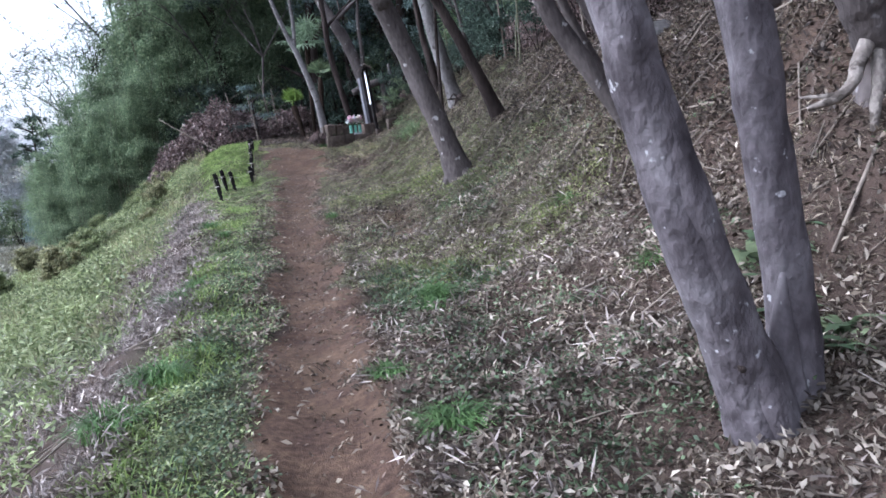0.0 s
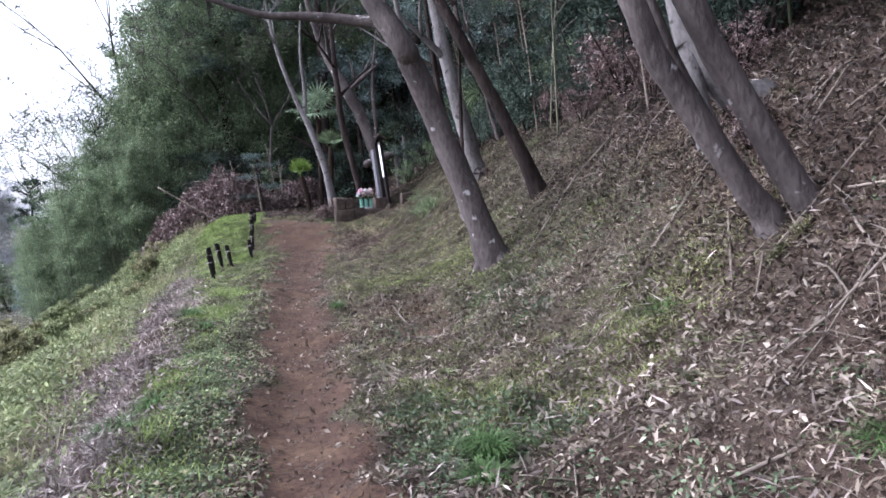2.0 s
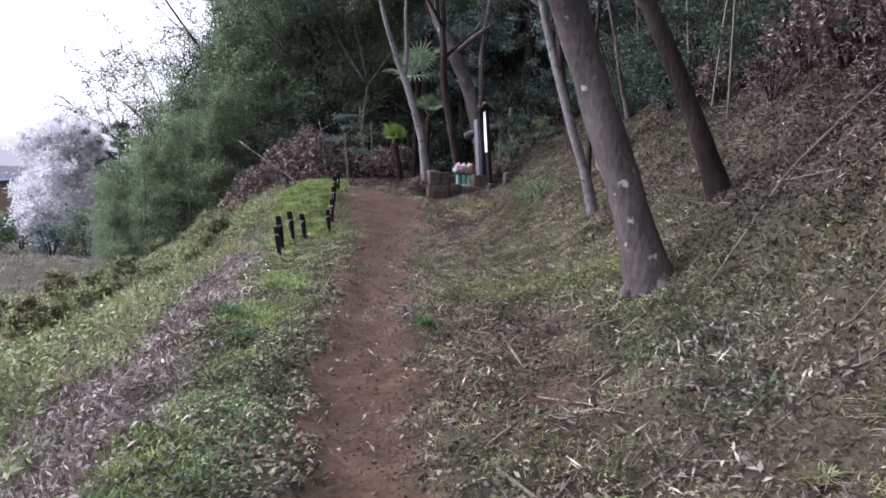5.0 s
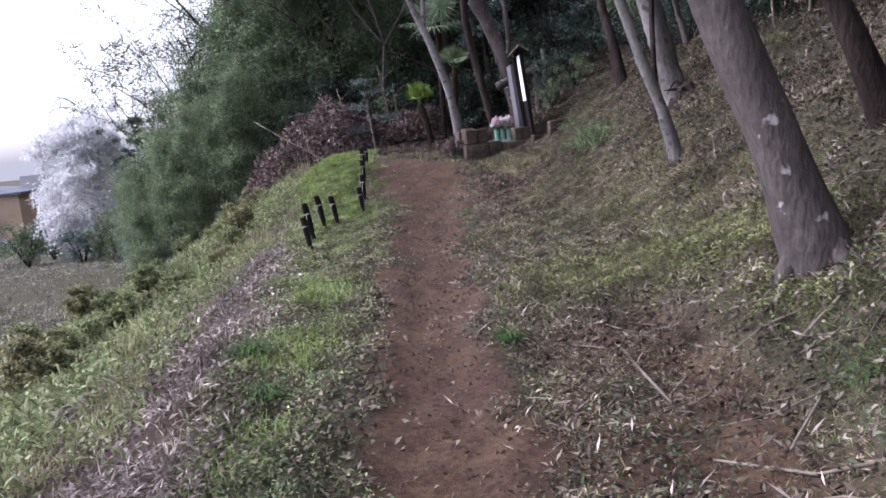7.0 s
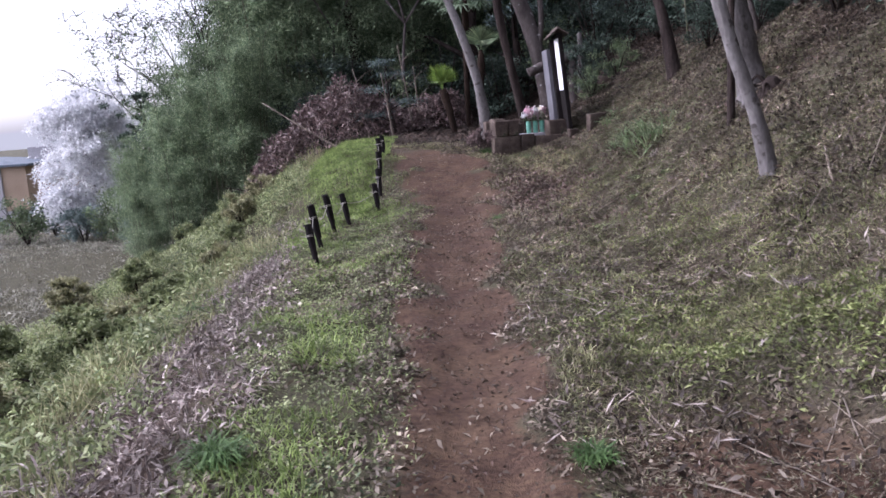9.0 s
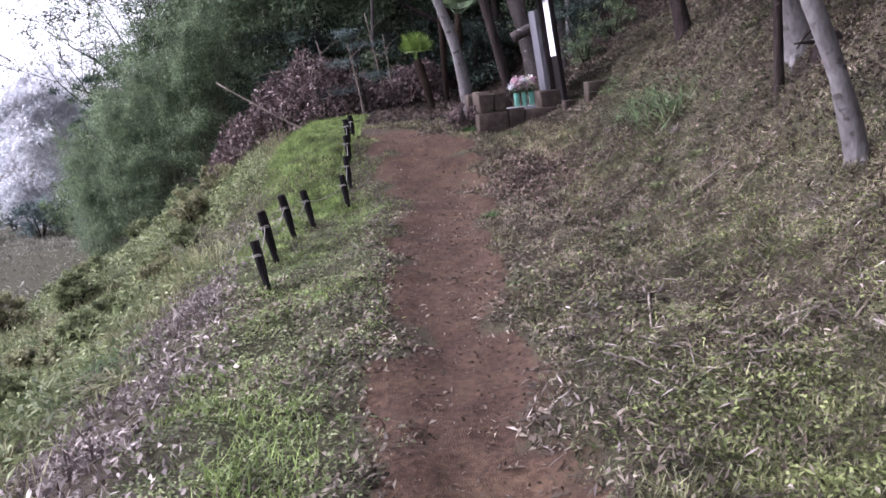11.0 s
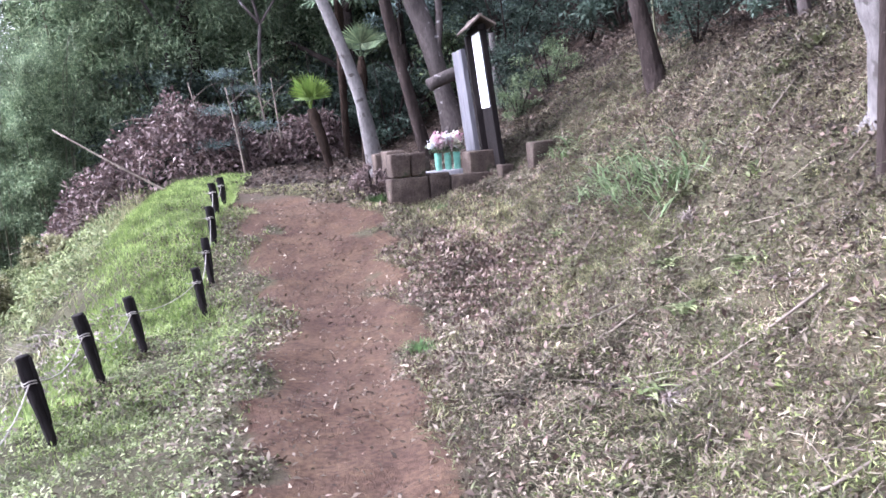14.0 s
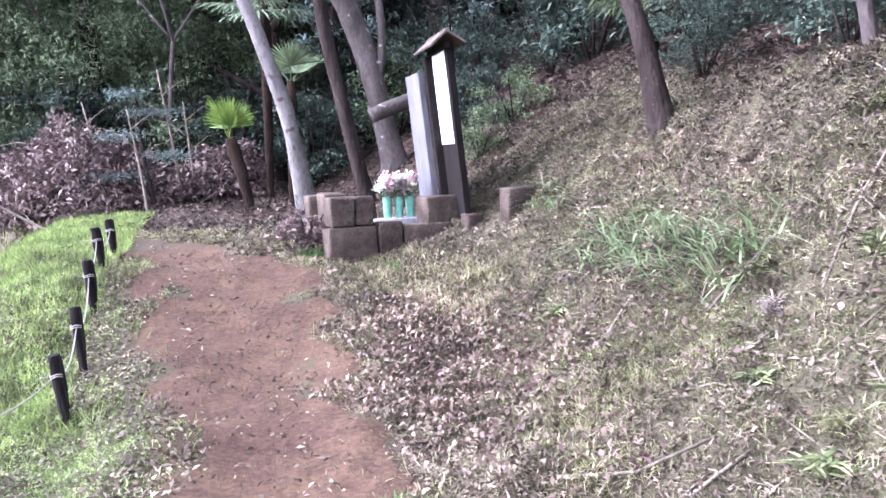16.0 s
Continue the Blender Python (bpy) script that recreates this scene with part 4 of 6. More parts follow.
# ---- brush piles ----
def brush_pile(cx, cy, rx, ry, tall, leaves, sticks, label, seed):
    g = at_ground(cx, cy)
    root = thing("brush_pile", tuple(g), label, "brush pile", "piles of cut brush")
    r2 = np.random.default_rng(seed)
    a, k = r2.uniform(0, 6.283, leaves), np.sqrt(r2.uniform(0, 1, leaves))
    x, y = np.cos(a) * k * rx, np.sin(a) * k * ry
    bumps = 0.35 + 0.95 * grid_noise(x + seed, y, 0.9, 5) + 0.5 * grid_noise(x, y, 0.35, 6)
    top = tall * np.clip(1 - k**2.6, 0, 1) ** 0.75 * bumps
    floor = height(x + cx, y + cy) - g.z
    z = floor + top * np.clip(1 - np.abs(r2.normal(0, 0.18, leaves)), 0.05, 1) + 0.03
    link("dead_leaves", quads("dead_leaves", leaf_quads(np.stack([x, y, z], 1), 0.11, 0.055, 0.8, 0.2)), LEAF_DEAD, root)
    for i in range(sticks):
        an, kk, aim = r2.uniform(0, 6.283), math.sqrt(r2.uniform(0, 1)) * 0.85, r2.uniform(0, 6.283)
        px, py = math.cos(an) * kk * rx, math.sin(an) * kk * ry
        pz = float(height(px + cx, py + cy)) - g.z + tall * (1 - kk**2.6) ** 0.75 * r2.uniform(0.3, 1.0)
        ln = r2.uniform(0.4, 1.1)
        bm = bmesh.new()
        tube(bm, [(px, py, pz, 0.012), (px + math.cos(aim) * ln * 0.5, py + math.sin(aim) * ln * 0.5, pz + r2.uniform(-0.1, 0.25), 0.009), (px + math.cos(aim) * ln, py + math.sin(aim) * ln, pz + r2.uniform(-0.3, 0.35), 0.004)], 5, 2)
        part("stick", bm, DRY_STEM if i % 3 == 0 else BARK_DARK, root)


brush_pile(-3.7, 28.7, 2.5, 1.6, 1.35, 10000, 80, "heap of cut branches with dried pinkish leaves", 3)
brush_pile(-1.9, 28.9, 1.3, 1.1, 0.6, 3500, 26, "low heap of cut branches with dried leaves", 4)
brush_pile(-0.55, 29.2, 1.0, 0.9, 0.8, 3000, 24, "heap of dried branches behind the young palm", 5)
bm = bmesh.new()
tube(bm, [(-4.65, 26.6, 2.15, 0.014), (-3.49, 26.45, 1.35, 0.018), (-2.45, 26.4, 0.69, 0.024)], 8, 3, 0.1, 2)
tagged(part("bamboo_pole", bm, DRY_STEM), "long pale bamboo pole leaning on the brush heap", "pole")
for x, y, top, dx in ((-1.62, 27.3, 2.7, -0.2), (-1.15, 28.2, 3.4, -0.25), (-0.95, 28.6, 2.9, -0.1), (-2.3, 28.2, 2.9, -0.3)):
    g = at_ground(x, y)
    root = thing("sapling", tuple(g), "thin bare sapling among the cut brush", "sapling", "saplings in the brush")
    s = [(0, 0, -0.1, 0.028), (dx * 0.3, 0, (top - g.z) * 0.4, 0.022), (dx, 0.1, top - g.z, 0.01)]
    bm = bmesh.new()
    tube(bm, s, 7, 3, 0.15, x)
    part("stem", bm, DRY_STEM, root)
    for k in range(3):
        f = 0.5 + 0.15 * k
        bm = bmesh.new()
        tube(bm, [(dx * f, 0, (top - g.z) * f, 0.01), (dx * f + 0.3 * (-1) ** k, 0.1, (top - g.z) * f + 0.25, 0.006), (dx * f + 0.55 * (-1) ** k, 0.1, (top - g.z) * f + 0.3, 0.003)], 5, 2)
        part("twig", bm, DRY_STEM, root)
# flat-topped garden conifer with layered boughs
g = at_ground(-1.55, 27.9)
root = thing("layered_shrub", tuple(g), "dark shrub with flat layered boughs by the brush", "shrub")
bm = bmesh.new()
tube(bm, [(0, 0, -0.1, 0.05), (-0.12, 0, 0.7, 0.04), (-0.2, 0, 1.7, 0.025)], 8, 3, 0.15, 6)
part("trunk", bm, BARK_DARK, root)
for i, (x, y, z, r) in enumerate(((-0.55, -0.1, 0.55, 0.42), (0.25, -0.1, 0.85, 0.40), (-0.45, 0, 1.2, 0.42), (0.05, 0, 1.55, 0.38), (-0.3, 0, 1.85, 0.28))):
    bm = bmesh.new()
    tube(bm, [(-0.15, 0, z - 0.2, 0.018), (x * 0.6, y, z - 0.06, 0.013), (x, y, z, 0.008)], 6, 2)
    part("bough", bm, BARK_DARK, root)
    at_ = np.array([x, y, z]) + rng.normal(size=(420, 3)) * (r * 0.55, r * 0.45, 0.05)
    link("foliage", quads("foliage", leaf_quads(at_, 0.07, 0.02, 0.4)), LEAF_BLUE, root)


# ---- the wood behind and up the hill ----
def wood_tree(tall, spread, bark, leaves, label, seed, clumps=80, per=115, leaf=0.13, low=0.3, name="wood_tree"):
    root = thing(name, (0, 0, 0), label, "tree", "trees of the wood")
    rnd = random.Random(seed)
    r = tall * 0.018
    lean = rnd.uniform(-0.08, 0.08) * tall
    stem = [(0, 0, -0.3, r * 1.5), (lean * 0.2, 0, tall * 0.2, r), (lean * 0.5, 0.1, tall * 0.5, r * 0.75), (lean, 0, tall * 0.92, r * 0.2)]
    bm = bmesh.new()
    tube(bm, stem, 9, 4, 0.15, seed)
    part("trunk", bm, bark, root)
    hearts = []
    for k in range(7):
        f = low + (0.9 - low) * k / 6
        an, ln = k * 2.4 + seed, spread * rnd.uniform(0.6, 1.0) * (1 - 0.45 * f)
        x, y, z = lean * f, 0.05, tall * f
        e = (x + math.cos(an) * ln, y + math.sin(an) * ln, z + ln * 0.45)
        bm = bmesh.new()
        tube(bm, [(x, y, z, r * 0.45), (x + (e[0] - x) * 0.5, y + (e[1] - y) * 0.5, z + ln * 0.3, r * 0.28), (*e, r * 0.08)], 6, 2, 0.1, k)
        part("limb", bm, bark, root)
        hearts.append(e)
    qs = [crown_quads((lean, 0, tall * 0.8), (spread * 0.75, spread * 0.75, tall * 0.22), clumps // 2, per, leaf)]
    for e in hearts:
        qs.append(crown_quads(e, (spread * 0.5, spread * 0.5, spread * 0.38), max(3, clumps // 14), per, leaf))
    link("crown", quads("crown", np.concatenate(qs)), leaves, root)
    return root


def shrub(tall, leaves, label, seed, leaf=0.10, count=26, per=70, group="shrubs on the bank", stem=0.85):
    root = thing("shrub", (0, 0, 0), label, "shrub", group)
    rnd = random.Random(seed)
    for k in range(6):
        an = k * 1.05 + rnd.uniform(-0.3, 0.3)
        ln = tall * rnd.uniform(0.3, 0.5)
        bm = bmesh.new()
        tube(bm, [(0, 0, -0.1, 0.03), (math.cos(an) * ln * 0.5, math.sin(an) * ln * 0.5, tall * 0.45, 0.018), (math.cos(an) * ln, math.sin(an) * ln, tall * stem, 0.006)], 6, 2)
        part("stem", bm, BARK_DARK, root)
    link("foliage", quads("foliage", crown_quads((0, 0, tall * 0.48), (tall * 0.5, tall * 0.5, tall * 0.46), count + 10, per, leaf, hollow=0.1)), leaves, root)
    return root


def bamboo_clump(tall, wide, label, seed):
    root = thing("bamboo_clump", (0, 0, 0), label, "bamboo", "bamboo thicket")
    r2 = np.random.default_rng(seed)
    qs = [crown_quads((0, 0, tall * 0.36), (wide, wide, tall * 0.38), 110, 190, 0.14, 0.4, 0.45, 0.4, 0.24), crown_quads((0, 0, tall * 0.72), (wide * 0.72, wide * 0.72, tall * 0.27), 90, 190, 0.13, 0.4, 0.45, 0.3, 0.24)]
    for k in range(9):
        an, kk = r2.uniform(0, 6.283), math.sqrt(r2.uniform(0, 1)) * wide * 0.5
        x, y = math.cos(an) * kk, math.sin(an) * kk
        t = tall * r2.uniform(0.75, 1.08)
        bx, by = math.cos(an) * wide * 0.5, math.sin(an) * wide * 0.5
        bm = bmesh.new()
        tube(bm, [(x, y, -0.2, 0.03), (x + bx * 0.1, y + by * 0.1, t * 0.5, 0.026), (x + bx * 0.5, y + by * 0.5, t * 0.88, 0.014), (x + bx * 1.1, y + by * 1.1, t * 0.97, 0.004)], 6, 3)
        part("culm", bm, CULM, root)
        n = 260
        f = r2.uniform(0.55, 1.0, n)
        at_ = np.stack([x + bx * 1.1 * f**2.2, y + by * 1.1 * f**2.2, t * (f - 0.06 * f**6)], 1) + r2.normal(size=(n, 3)) * 0.16
        qs.append(leaf_quads(at_, 0.18, 0.04, 0.5, 0.45))
    q = np.concatenate(qs)
    link("leaves", quads("leaves", q[q[:, :, 2].min(1) > 0.02]), LEAF_BAMBOO, root)
    return root


def scatter(kinds, places, again=False):
    """Copies of the kinds, by turns, at (x, y, scale); the first ones are moved into place themselves."""
    used = set()
    for i, (x, y, s) in enumerate(places):
        k = kinds[i % len(kinds)]
        m = pose(*at_ground(x, y), 0, 0, (i * 137.5) % 360)
        if not again and k.name not in used:
            used.add(k.name)
            k.matrix_world, k.scale = m, (s, s, s)
        else:
            ob = copy_thing(k, m)
            ob.scale = (s, s, s)


BAMBOO = [bamboo_clump(8.5, 1.9, "dense grey-green bamboo clump at the wood's edge", s) for s in (1, 2, 3)]
scatter(BAMBOO, [(-10.3, 33.2, 0.5), (-9.1, 33.6, 0.74), (-7.8, 32.8, 0.74), (-6.6, 33.8, 0.88), (-5.4, 32.6, 1.0), (-8.5, 31.2, 0.5), (-7.2, 30.9, 0.56), (-9.7, 31.8, 0.38),
                 (-5.2, 35.2, 1.25), (-6.0, 30.6, 0.58), (-4.0, 33.6, 1.15), (-11.1, 34.8, 0.42), (-2.4, 34.5, 1.2), (-7.2, 36.0, 0.85), (-4.4, 32.0, 0.85), (-3.1, 32.6, 0.95), (-1.7, 33.0, 1.0), (-0.3, 33.4, 0.95), (1.2, 33.8, 1.0)])
WOOD = [wood_tree(10.5, 3.0, BARK_DARK, LEAF_DARK, "tall dark evergreen tree of the wood", 21), wood_tree(9.0, 2.6, BARK_BROWN, LEAF_MID, "leafy green tree of the wood", 22), wood_tree(11.5, 3.2, BARK_DARK, LEAF_DARK, "broad dark evergreen tree of the wood", 23, low=0.15), wood_tree(7.0, 2.6, BARK_DARK, LEAF_BLUE, "low bluish evergreen tree of the wood", 24, low=0.08)]
scatter(WOOD, [(-2.8, 32.0, 0.9), (-1.2, 33.5, 1.0), (0.6, 31.5, 0.95), (1.9, 31.0, 0.8), (4.0, 31.0, 0.95), (-3.4, 36.0, 1.15), (0.2, 36.5, 1.2), (3.0, 35.5, 1.1), (6.0, 33.5, 1.05), (-5.6, 38.0, 1.05), (-7.8, 38.0, 0.7),
               (5.6, 28.0, 0.9), (7.8, 29.5, 1.0), (8.2, 25.5, 0.95), (7.2, 22.0, 0.85), (9.0, 19.5, 1.0), (7.5, 16.5, 0.85), (8.8, 13.5, 1.0), (7.6, 10.5, 0.9), (8.6, 7.5, 0.95), (7.8, 4.5, 0.9), (9.2, 1.5, 1.0), (8.2, -2.5, 1.0),
               (11.5, 24.0, 1.1), (11.8, 17.0, 1.15), (11.5, 9.5, 1.1), (11.5, 3.5, 1.1), (10.8, 30.5, 1.1), (6.0, -6.0, 1.0), (9.0, 34.5, 1.15),
               (-4.6, 39.5, 1.1), (-1.8, 39.0, 1.0), (1.4, 39.5, 1.1), (4.6, 38.5, 1.0), (7.4, 38.0, 1.1), (10.6, 37.0, 1.1), (-0.2, 43.0, 1.1), (3.4, 43.5, 1.1), (7.0, 43.0, 1.1), (-3.6, 43.5, 1.1), (11.5, 43.0, 1.2), (2.6, 33.2, 0.7), (-0.6, 35.2, 0.7), (5.0, 30.0, 0.75), (14.0, 13.0, 1.1), (14.5, 21.0, 1.2), (14.0, 5.5, 1.1), (14.0, 29.0, 1.2)])
SHRUBS = [shrub(2.2, LEAF_DARK, "dark leafy shrub on the shaded bank", 31), shrub(1.8, LEAF_MID, "green leafy shrub on the bank", 32), shrub(2.5, LEAF_DARK, "dense dark evergreen shrub under the trees", 33, 0.12, 34, 80)]
scatter(SHRUBS, [(5.6, 3.0, 0.9), (5.0, 5.4, 0.8), (5.9, 6.8, 1.0), (5.2, 8.6, 0.9), (5.4, 10.4, 0.95), (5.1, 12.2, 1.0), (5.8, 13.8, 1.0), (5.0, 15.2, 0.8), (5.7, 17.0, 1.0), (6.1, 18.8, 0.9), (5.8, 20.8, 0.9), (5.3, 22.6, 0.95), (4.9, 26.8, 0.8), (3.4, 24.4, 0.5), (5.4, 26.2, 1.1),
                 (3.8, 28.6, 1.1), (2.9, 30.0, 1.2), (1.3, 29.8, 0.9), (-0.2, 31.0, 1.1), (-1.7, 31.0, 1.2), (-3.2, 31.0, 1.1), (-4.6, 31.4, 1.2), (6.8, 9.2, 1.1), (6.9, 15.4, 1.1), (7.1, 24.4, 1.1), (6.6, 1.4, 1.1), (6.6, 12.0, 1.0), (7.0, 20.0, 1.0), (2.75, 23.9, 0.42), (2.95, 25.4, 0.6),
                 (-5.6, 34.6, 1.8), (-3.8, 35.2, 1.8), (-2.0, 35.6, 1.9), (0.0, 34.4, 1.7), (1.8, 35.2, 1.9), (3.7, 34.0, 1.7), (5.2, 35.4, 1.9), (7.0, 34.8, 1.9), (-4.2, 38.2, 2.0), (-1.0, 38.4, 2.0), (1.6, 37.6, 2.0), (4.4, 37.0, 2.0), (7.6, 36.6, 2.0), (9.6, 33.0, 1.8), (8.4, 31.2, 1.6), (7.0, 27.2, 1.4), (9.4, 27.6, 1.7), (10.0, 22.0, 1.7), (10.0, 15.2, 1.7), (9.8, 11.4, 1.7), (10.0, 5.6, 1.7), (0.4, 32.4, 1.3), (-1.2, 32.2, 1.3), (2.6, 31.6, 1.3), (4.4, 32.0, 1.3), (8.0, 9.0, 1.4), (8.2, 18.0, 1.4), (-2.6, 32.4, 1.3)])
rnd = random.Random(5)
scatter([SHRUBS[0], SHRUBS[2]], [(4.55 + rnd.uniform(-0.15, 0.9), 3.0 + 0.85 * k + rnd.uniform(-0.3, 0.3), rnd.uniform(0.5, 0.85)) for k in range(23)], again=True)
DEAD = shrub(1.5, LEAF_DEAD, "dead reddish-brown shrub on the bank", 64, 0.09, 20, 45, "dead shrubs on the bank")
scatter([DEAD], [(4.2, 10.9, 0.8), (4.0, 9.6, 0.55), (4.5, 12.4, 0.7), (4.1, 7.8, 0.5), (3.9, 11.8, 0.4), (4.4, 14.6, 0.6), (3.2, 6.1, 0.3)])
# dry shrub and weeds at the corner of the enclosure, bushes on the slope below the path
DRY_BUSH = shrub(0.5, LEAF_DEAD, "small dry reddish shrub beside the stone enclosure", 66, 0.04, 30, 110, "")
DRY_BUSH.matrix_world = pose(*at_ground(0.38, 22.35))
rnd = random.Random(19)
BUSHES = [shrub(0.9, GRASS_DRY, "yellowish-green bush on the slope below the path", 67, 0.07, 26, 170, "bushes on the slope", 0.5), shrub(0.8, WEED, "grey-green bush on the slope below the path", 68, 0.06, 26, 170, "bushes on the slope", 0.5), shrub(0.8, WEED, "dull green bush on the slope below the path", 69, 0.07, 22, 170, "bushes on the slope", 0.5)]
scatter(BUSHES, [(float(shoulder(v)) - rnd.uniform(1.3, 2.6) - 0.02 * v, float(v), rnd.uniform(0.5, 0.95)) for v in np.linspace(13, 27, 15)] + [(float(shoulder(v)) - rnd.uniform(3, 6.5), float(v), rnd.uniform(0.6, 1.2)) for v in np.linspace(18, 30, 9)])
# bare whippy stems up the bank
for i, (x, y, top, dx) in enumerate(((3.84, 9.3, 4.4, -0.35), (4.6, 12.0, 5.2, -0.7), (3.9, 13.0, 5.4, 0.05), (4.4, 11.0, 5.0, 0.2), (4.9, 8.2, 5.2, -0.2), (4.6, 6.3, 4.6, -0.4), (4.2, 15.2, 5.6, -0.3), (4.7, 17.4, 5.6, -0.2), (4.1, 14.1, 5.0, 0.35), (4.9, 20.3, 5.8, -0.2), (4.4, 22.6, 5.6, -0.3), (5.0, 4.2, 5.0, -0.3), (4.5, 10.1, 5.0, 0.3), (4.7, 13.6, 5.6, 0.1))):
    g = at_ground(x, y)
    root = thing("bamboo", tuple(g), "thin leaning bamboo stem on the bank", "bamboo", "bamboo stems on the bank")
    t = top - g.z
    bm = bmesh.new()
    tube(bm, [(0, 0, -0.15, 0.017), (dx * 0.4, 0, t * 0.5, 0.015), (dx, 0.1, t, 0.008)], 7, 4, 0.06, i)
    part("culm", bm, CULM if i % 3 else DRY_STEM, root)
    for k in range(3):
        f = 0.55 + 0.15 * k
        bm = bmesh.new()
        s = (-1) ** (k + i)
        tube(bm, [(dx * f, 0.05, t * f, 0.008), (dx * f + 0.22 * s, 0, t * f + 0.25, 0.005), (dx * f + 0.4 * s, 0, t * f + 0.38, 0.002)], 5, 2)
        part("twig", bm, DRY_STEM, root)


# ---- the far side: blossom tree, leafless trees, house ----
root = wood_tree(6.6, 2.7, BARK_DARK, PETAL_WHITE, "tree covered in white blossom beyond the field", 41, 340, 80, 0.19, 0.12, "blossom_tree")
root.matrix_world = pose(-17.2, 46.0, float(height(-17.2, 46.0)), 0, 0, 40)
link_q = crown_quads((0, 0, 2.6), (2.5, 2.5, 2.4), 150, 75, 0.19)
link("lower_crown", quads("lower_crown", link_q), PETAL_WHITE, root)
FAR = [shrub(2.6, LEAF_MID, "green bush at the far edge of the field", 51, 0.16, 30, 60, "bushes at the field's edge"), shrub(2.2, LEAF_BLUE, "dull green bush at the far edge of the field", 52, 0.16, 30, 60, "bushes at the field's edge")]
scatter(FAR, [(-14.5, 41.5, 1.0), (-16.6, 42.5, 0.95), (-19.4, 43.0, 0.9), (-22.0, 44.0, 0.95), (-25.0, 45.5, 1.1), (-12.6, 39.0, 0.9), (-28.0, 47.0, 1.2), (-21.0, 49.0, 1.1), (-31.5, 49.0, 1.2), (-35.5, 52.0, 1.3)])
wt = wood_tree(7.0, 1.5, BARK_DARK, LEAF_DARK, "dark round-headed tree standing against the pale sky", 42, 40, 60, 0.17, 0.6)
wt.matrix_world = pose(-13.7, 43.0, float(height(-13.7, 43.0)) - 0.4, 0, 0, 0)


def bare_tree(x, y, tall, seed, label, bark=None):
    root = thing("bare_tree", tuple(at_ground(x, y)), label, "tree", "leafless trees")
    rnd = random.Random(seed)

    def grow(p, way, ln, r, depth):
        mid = p + way * ln * 0.5 + Vector((rnd.uniform(-1, 1), rnd.uniform(-1, 1), 0)) * ln * 0.06
        end = p + way * ln
        bm = bmesh.new()
        tube(bm, [(*p, r), (*mid, r * 0.8), (*end, r * 0.55)], 6 if depth < 2 else 4, 2)
        part("trunk" if depth == 0 else "branch", bm, bark or BARK_DARK, root)
        if depth >= 3:
            ends.append(end)
            ends.append(mid)
        if depth < 4:
            for _ in range(3 if depth < 3 else 2):
                w = (way + Vector((rnd.uniform(-1, 1), rnd.uniform(-1, 1), rnd.uniform(-0.3, 0.6))) * 0.75).normalized()
                grow(end if rnd.random() < 0.6 else mid, w, ln * rnd.uniform(0.55, 0.8), r * 0.5, depth + 1)

    ends = []
    grow(Vector((0, 0, -0.2)), Vector((0.05, 0, 1)), tall * 0.36, tall * 0.008, 0)
    for e in ends[::2]:
        bm = bmesh.new()
        for _ in range(5):
            w = Vector((rnd.uniform(-1, 1), rnd.uniform(-1, 1), rnd.uniform(-0.4, 0.9))).normalized() * tall * rnd.uniform(0.03, 0.07)
            m = e + w * 0.5 + Vector((0, 0, 0.06 * tall * 0.1))
            tube(bm, [(*e, 0.012), (*m, 0.009), (*(e + w), 0.005)], 3, 1)
        part("twig", bm, bark or BARK_DARK, root)
    at_ = np.repeat(np.array(ends), 26, 0)
    at_ = at_ + rng.normal(size=at_.shape) * 0.2
    link("sparse_leaves", quads("sparse_leaves", leaf_quads(at_, 0.11, 0.045, 0.5, 0.2)), LEAF_MID, root)


bare_tree(-9.5, 35.5, 11.5, 2, "twiggy tree with few leaves above the bamboo")
bare_tree(-8.6, 36.4, 14.0, 14, "twiggy tree with few leaves above the bamboo")
bare_tree(-7.4, 36.6, 16.5, 5, "twiggy tree with few leaves above the bamboo")
bare_tree(-1.4, 30.6, 8.5, 8, "leafless spreading tree before the dark wood", BARK_BROWN)
bare_tree(-3.6, 31.6, 9.5, 11, "leafless spreading tree before the dark wood", BARK_BROWN)


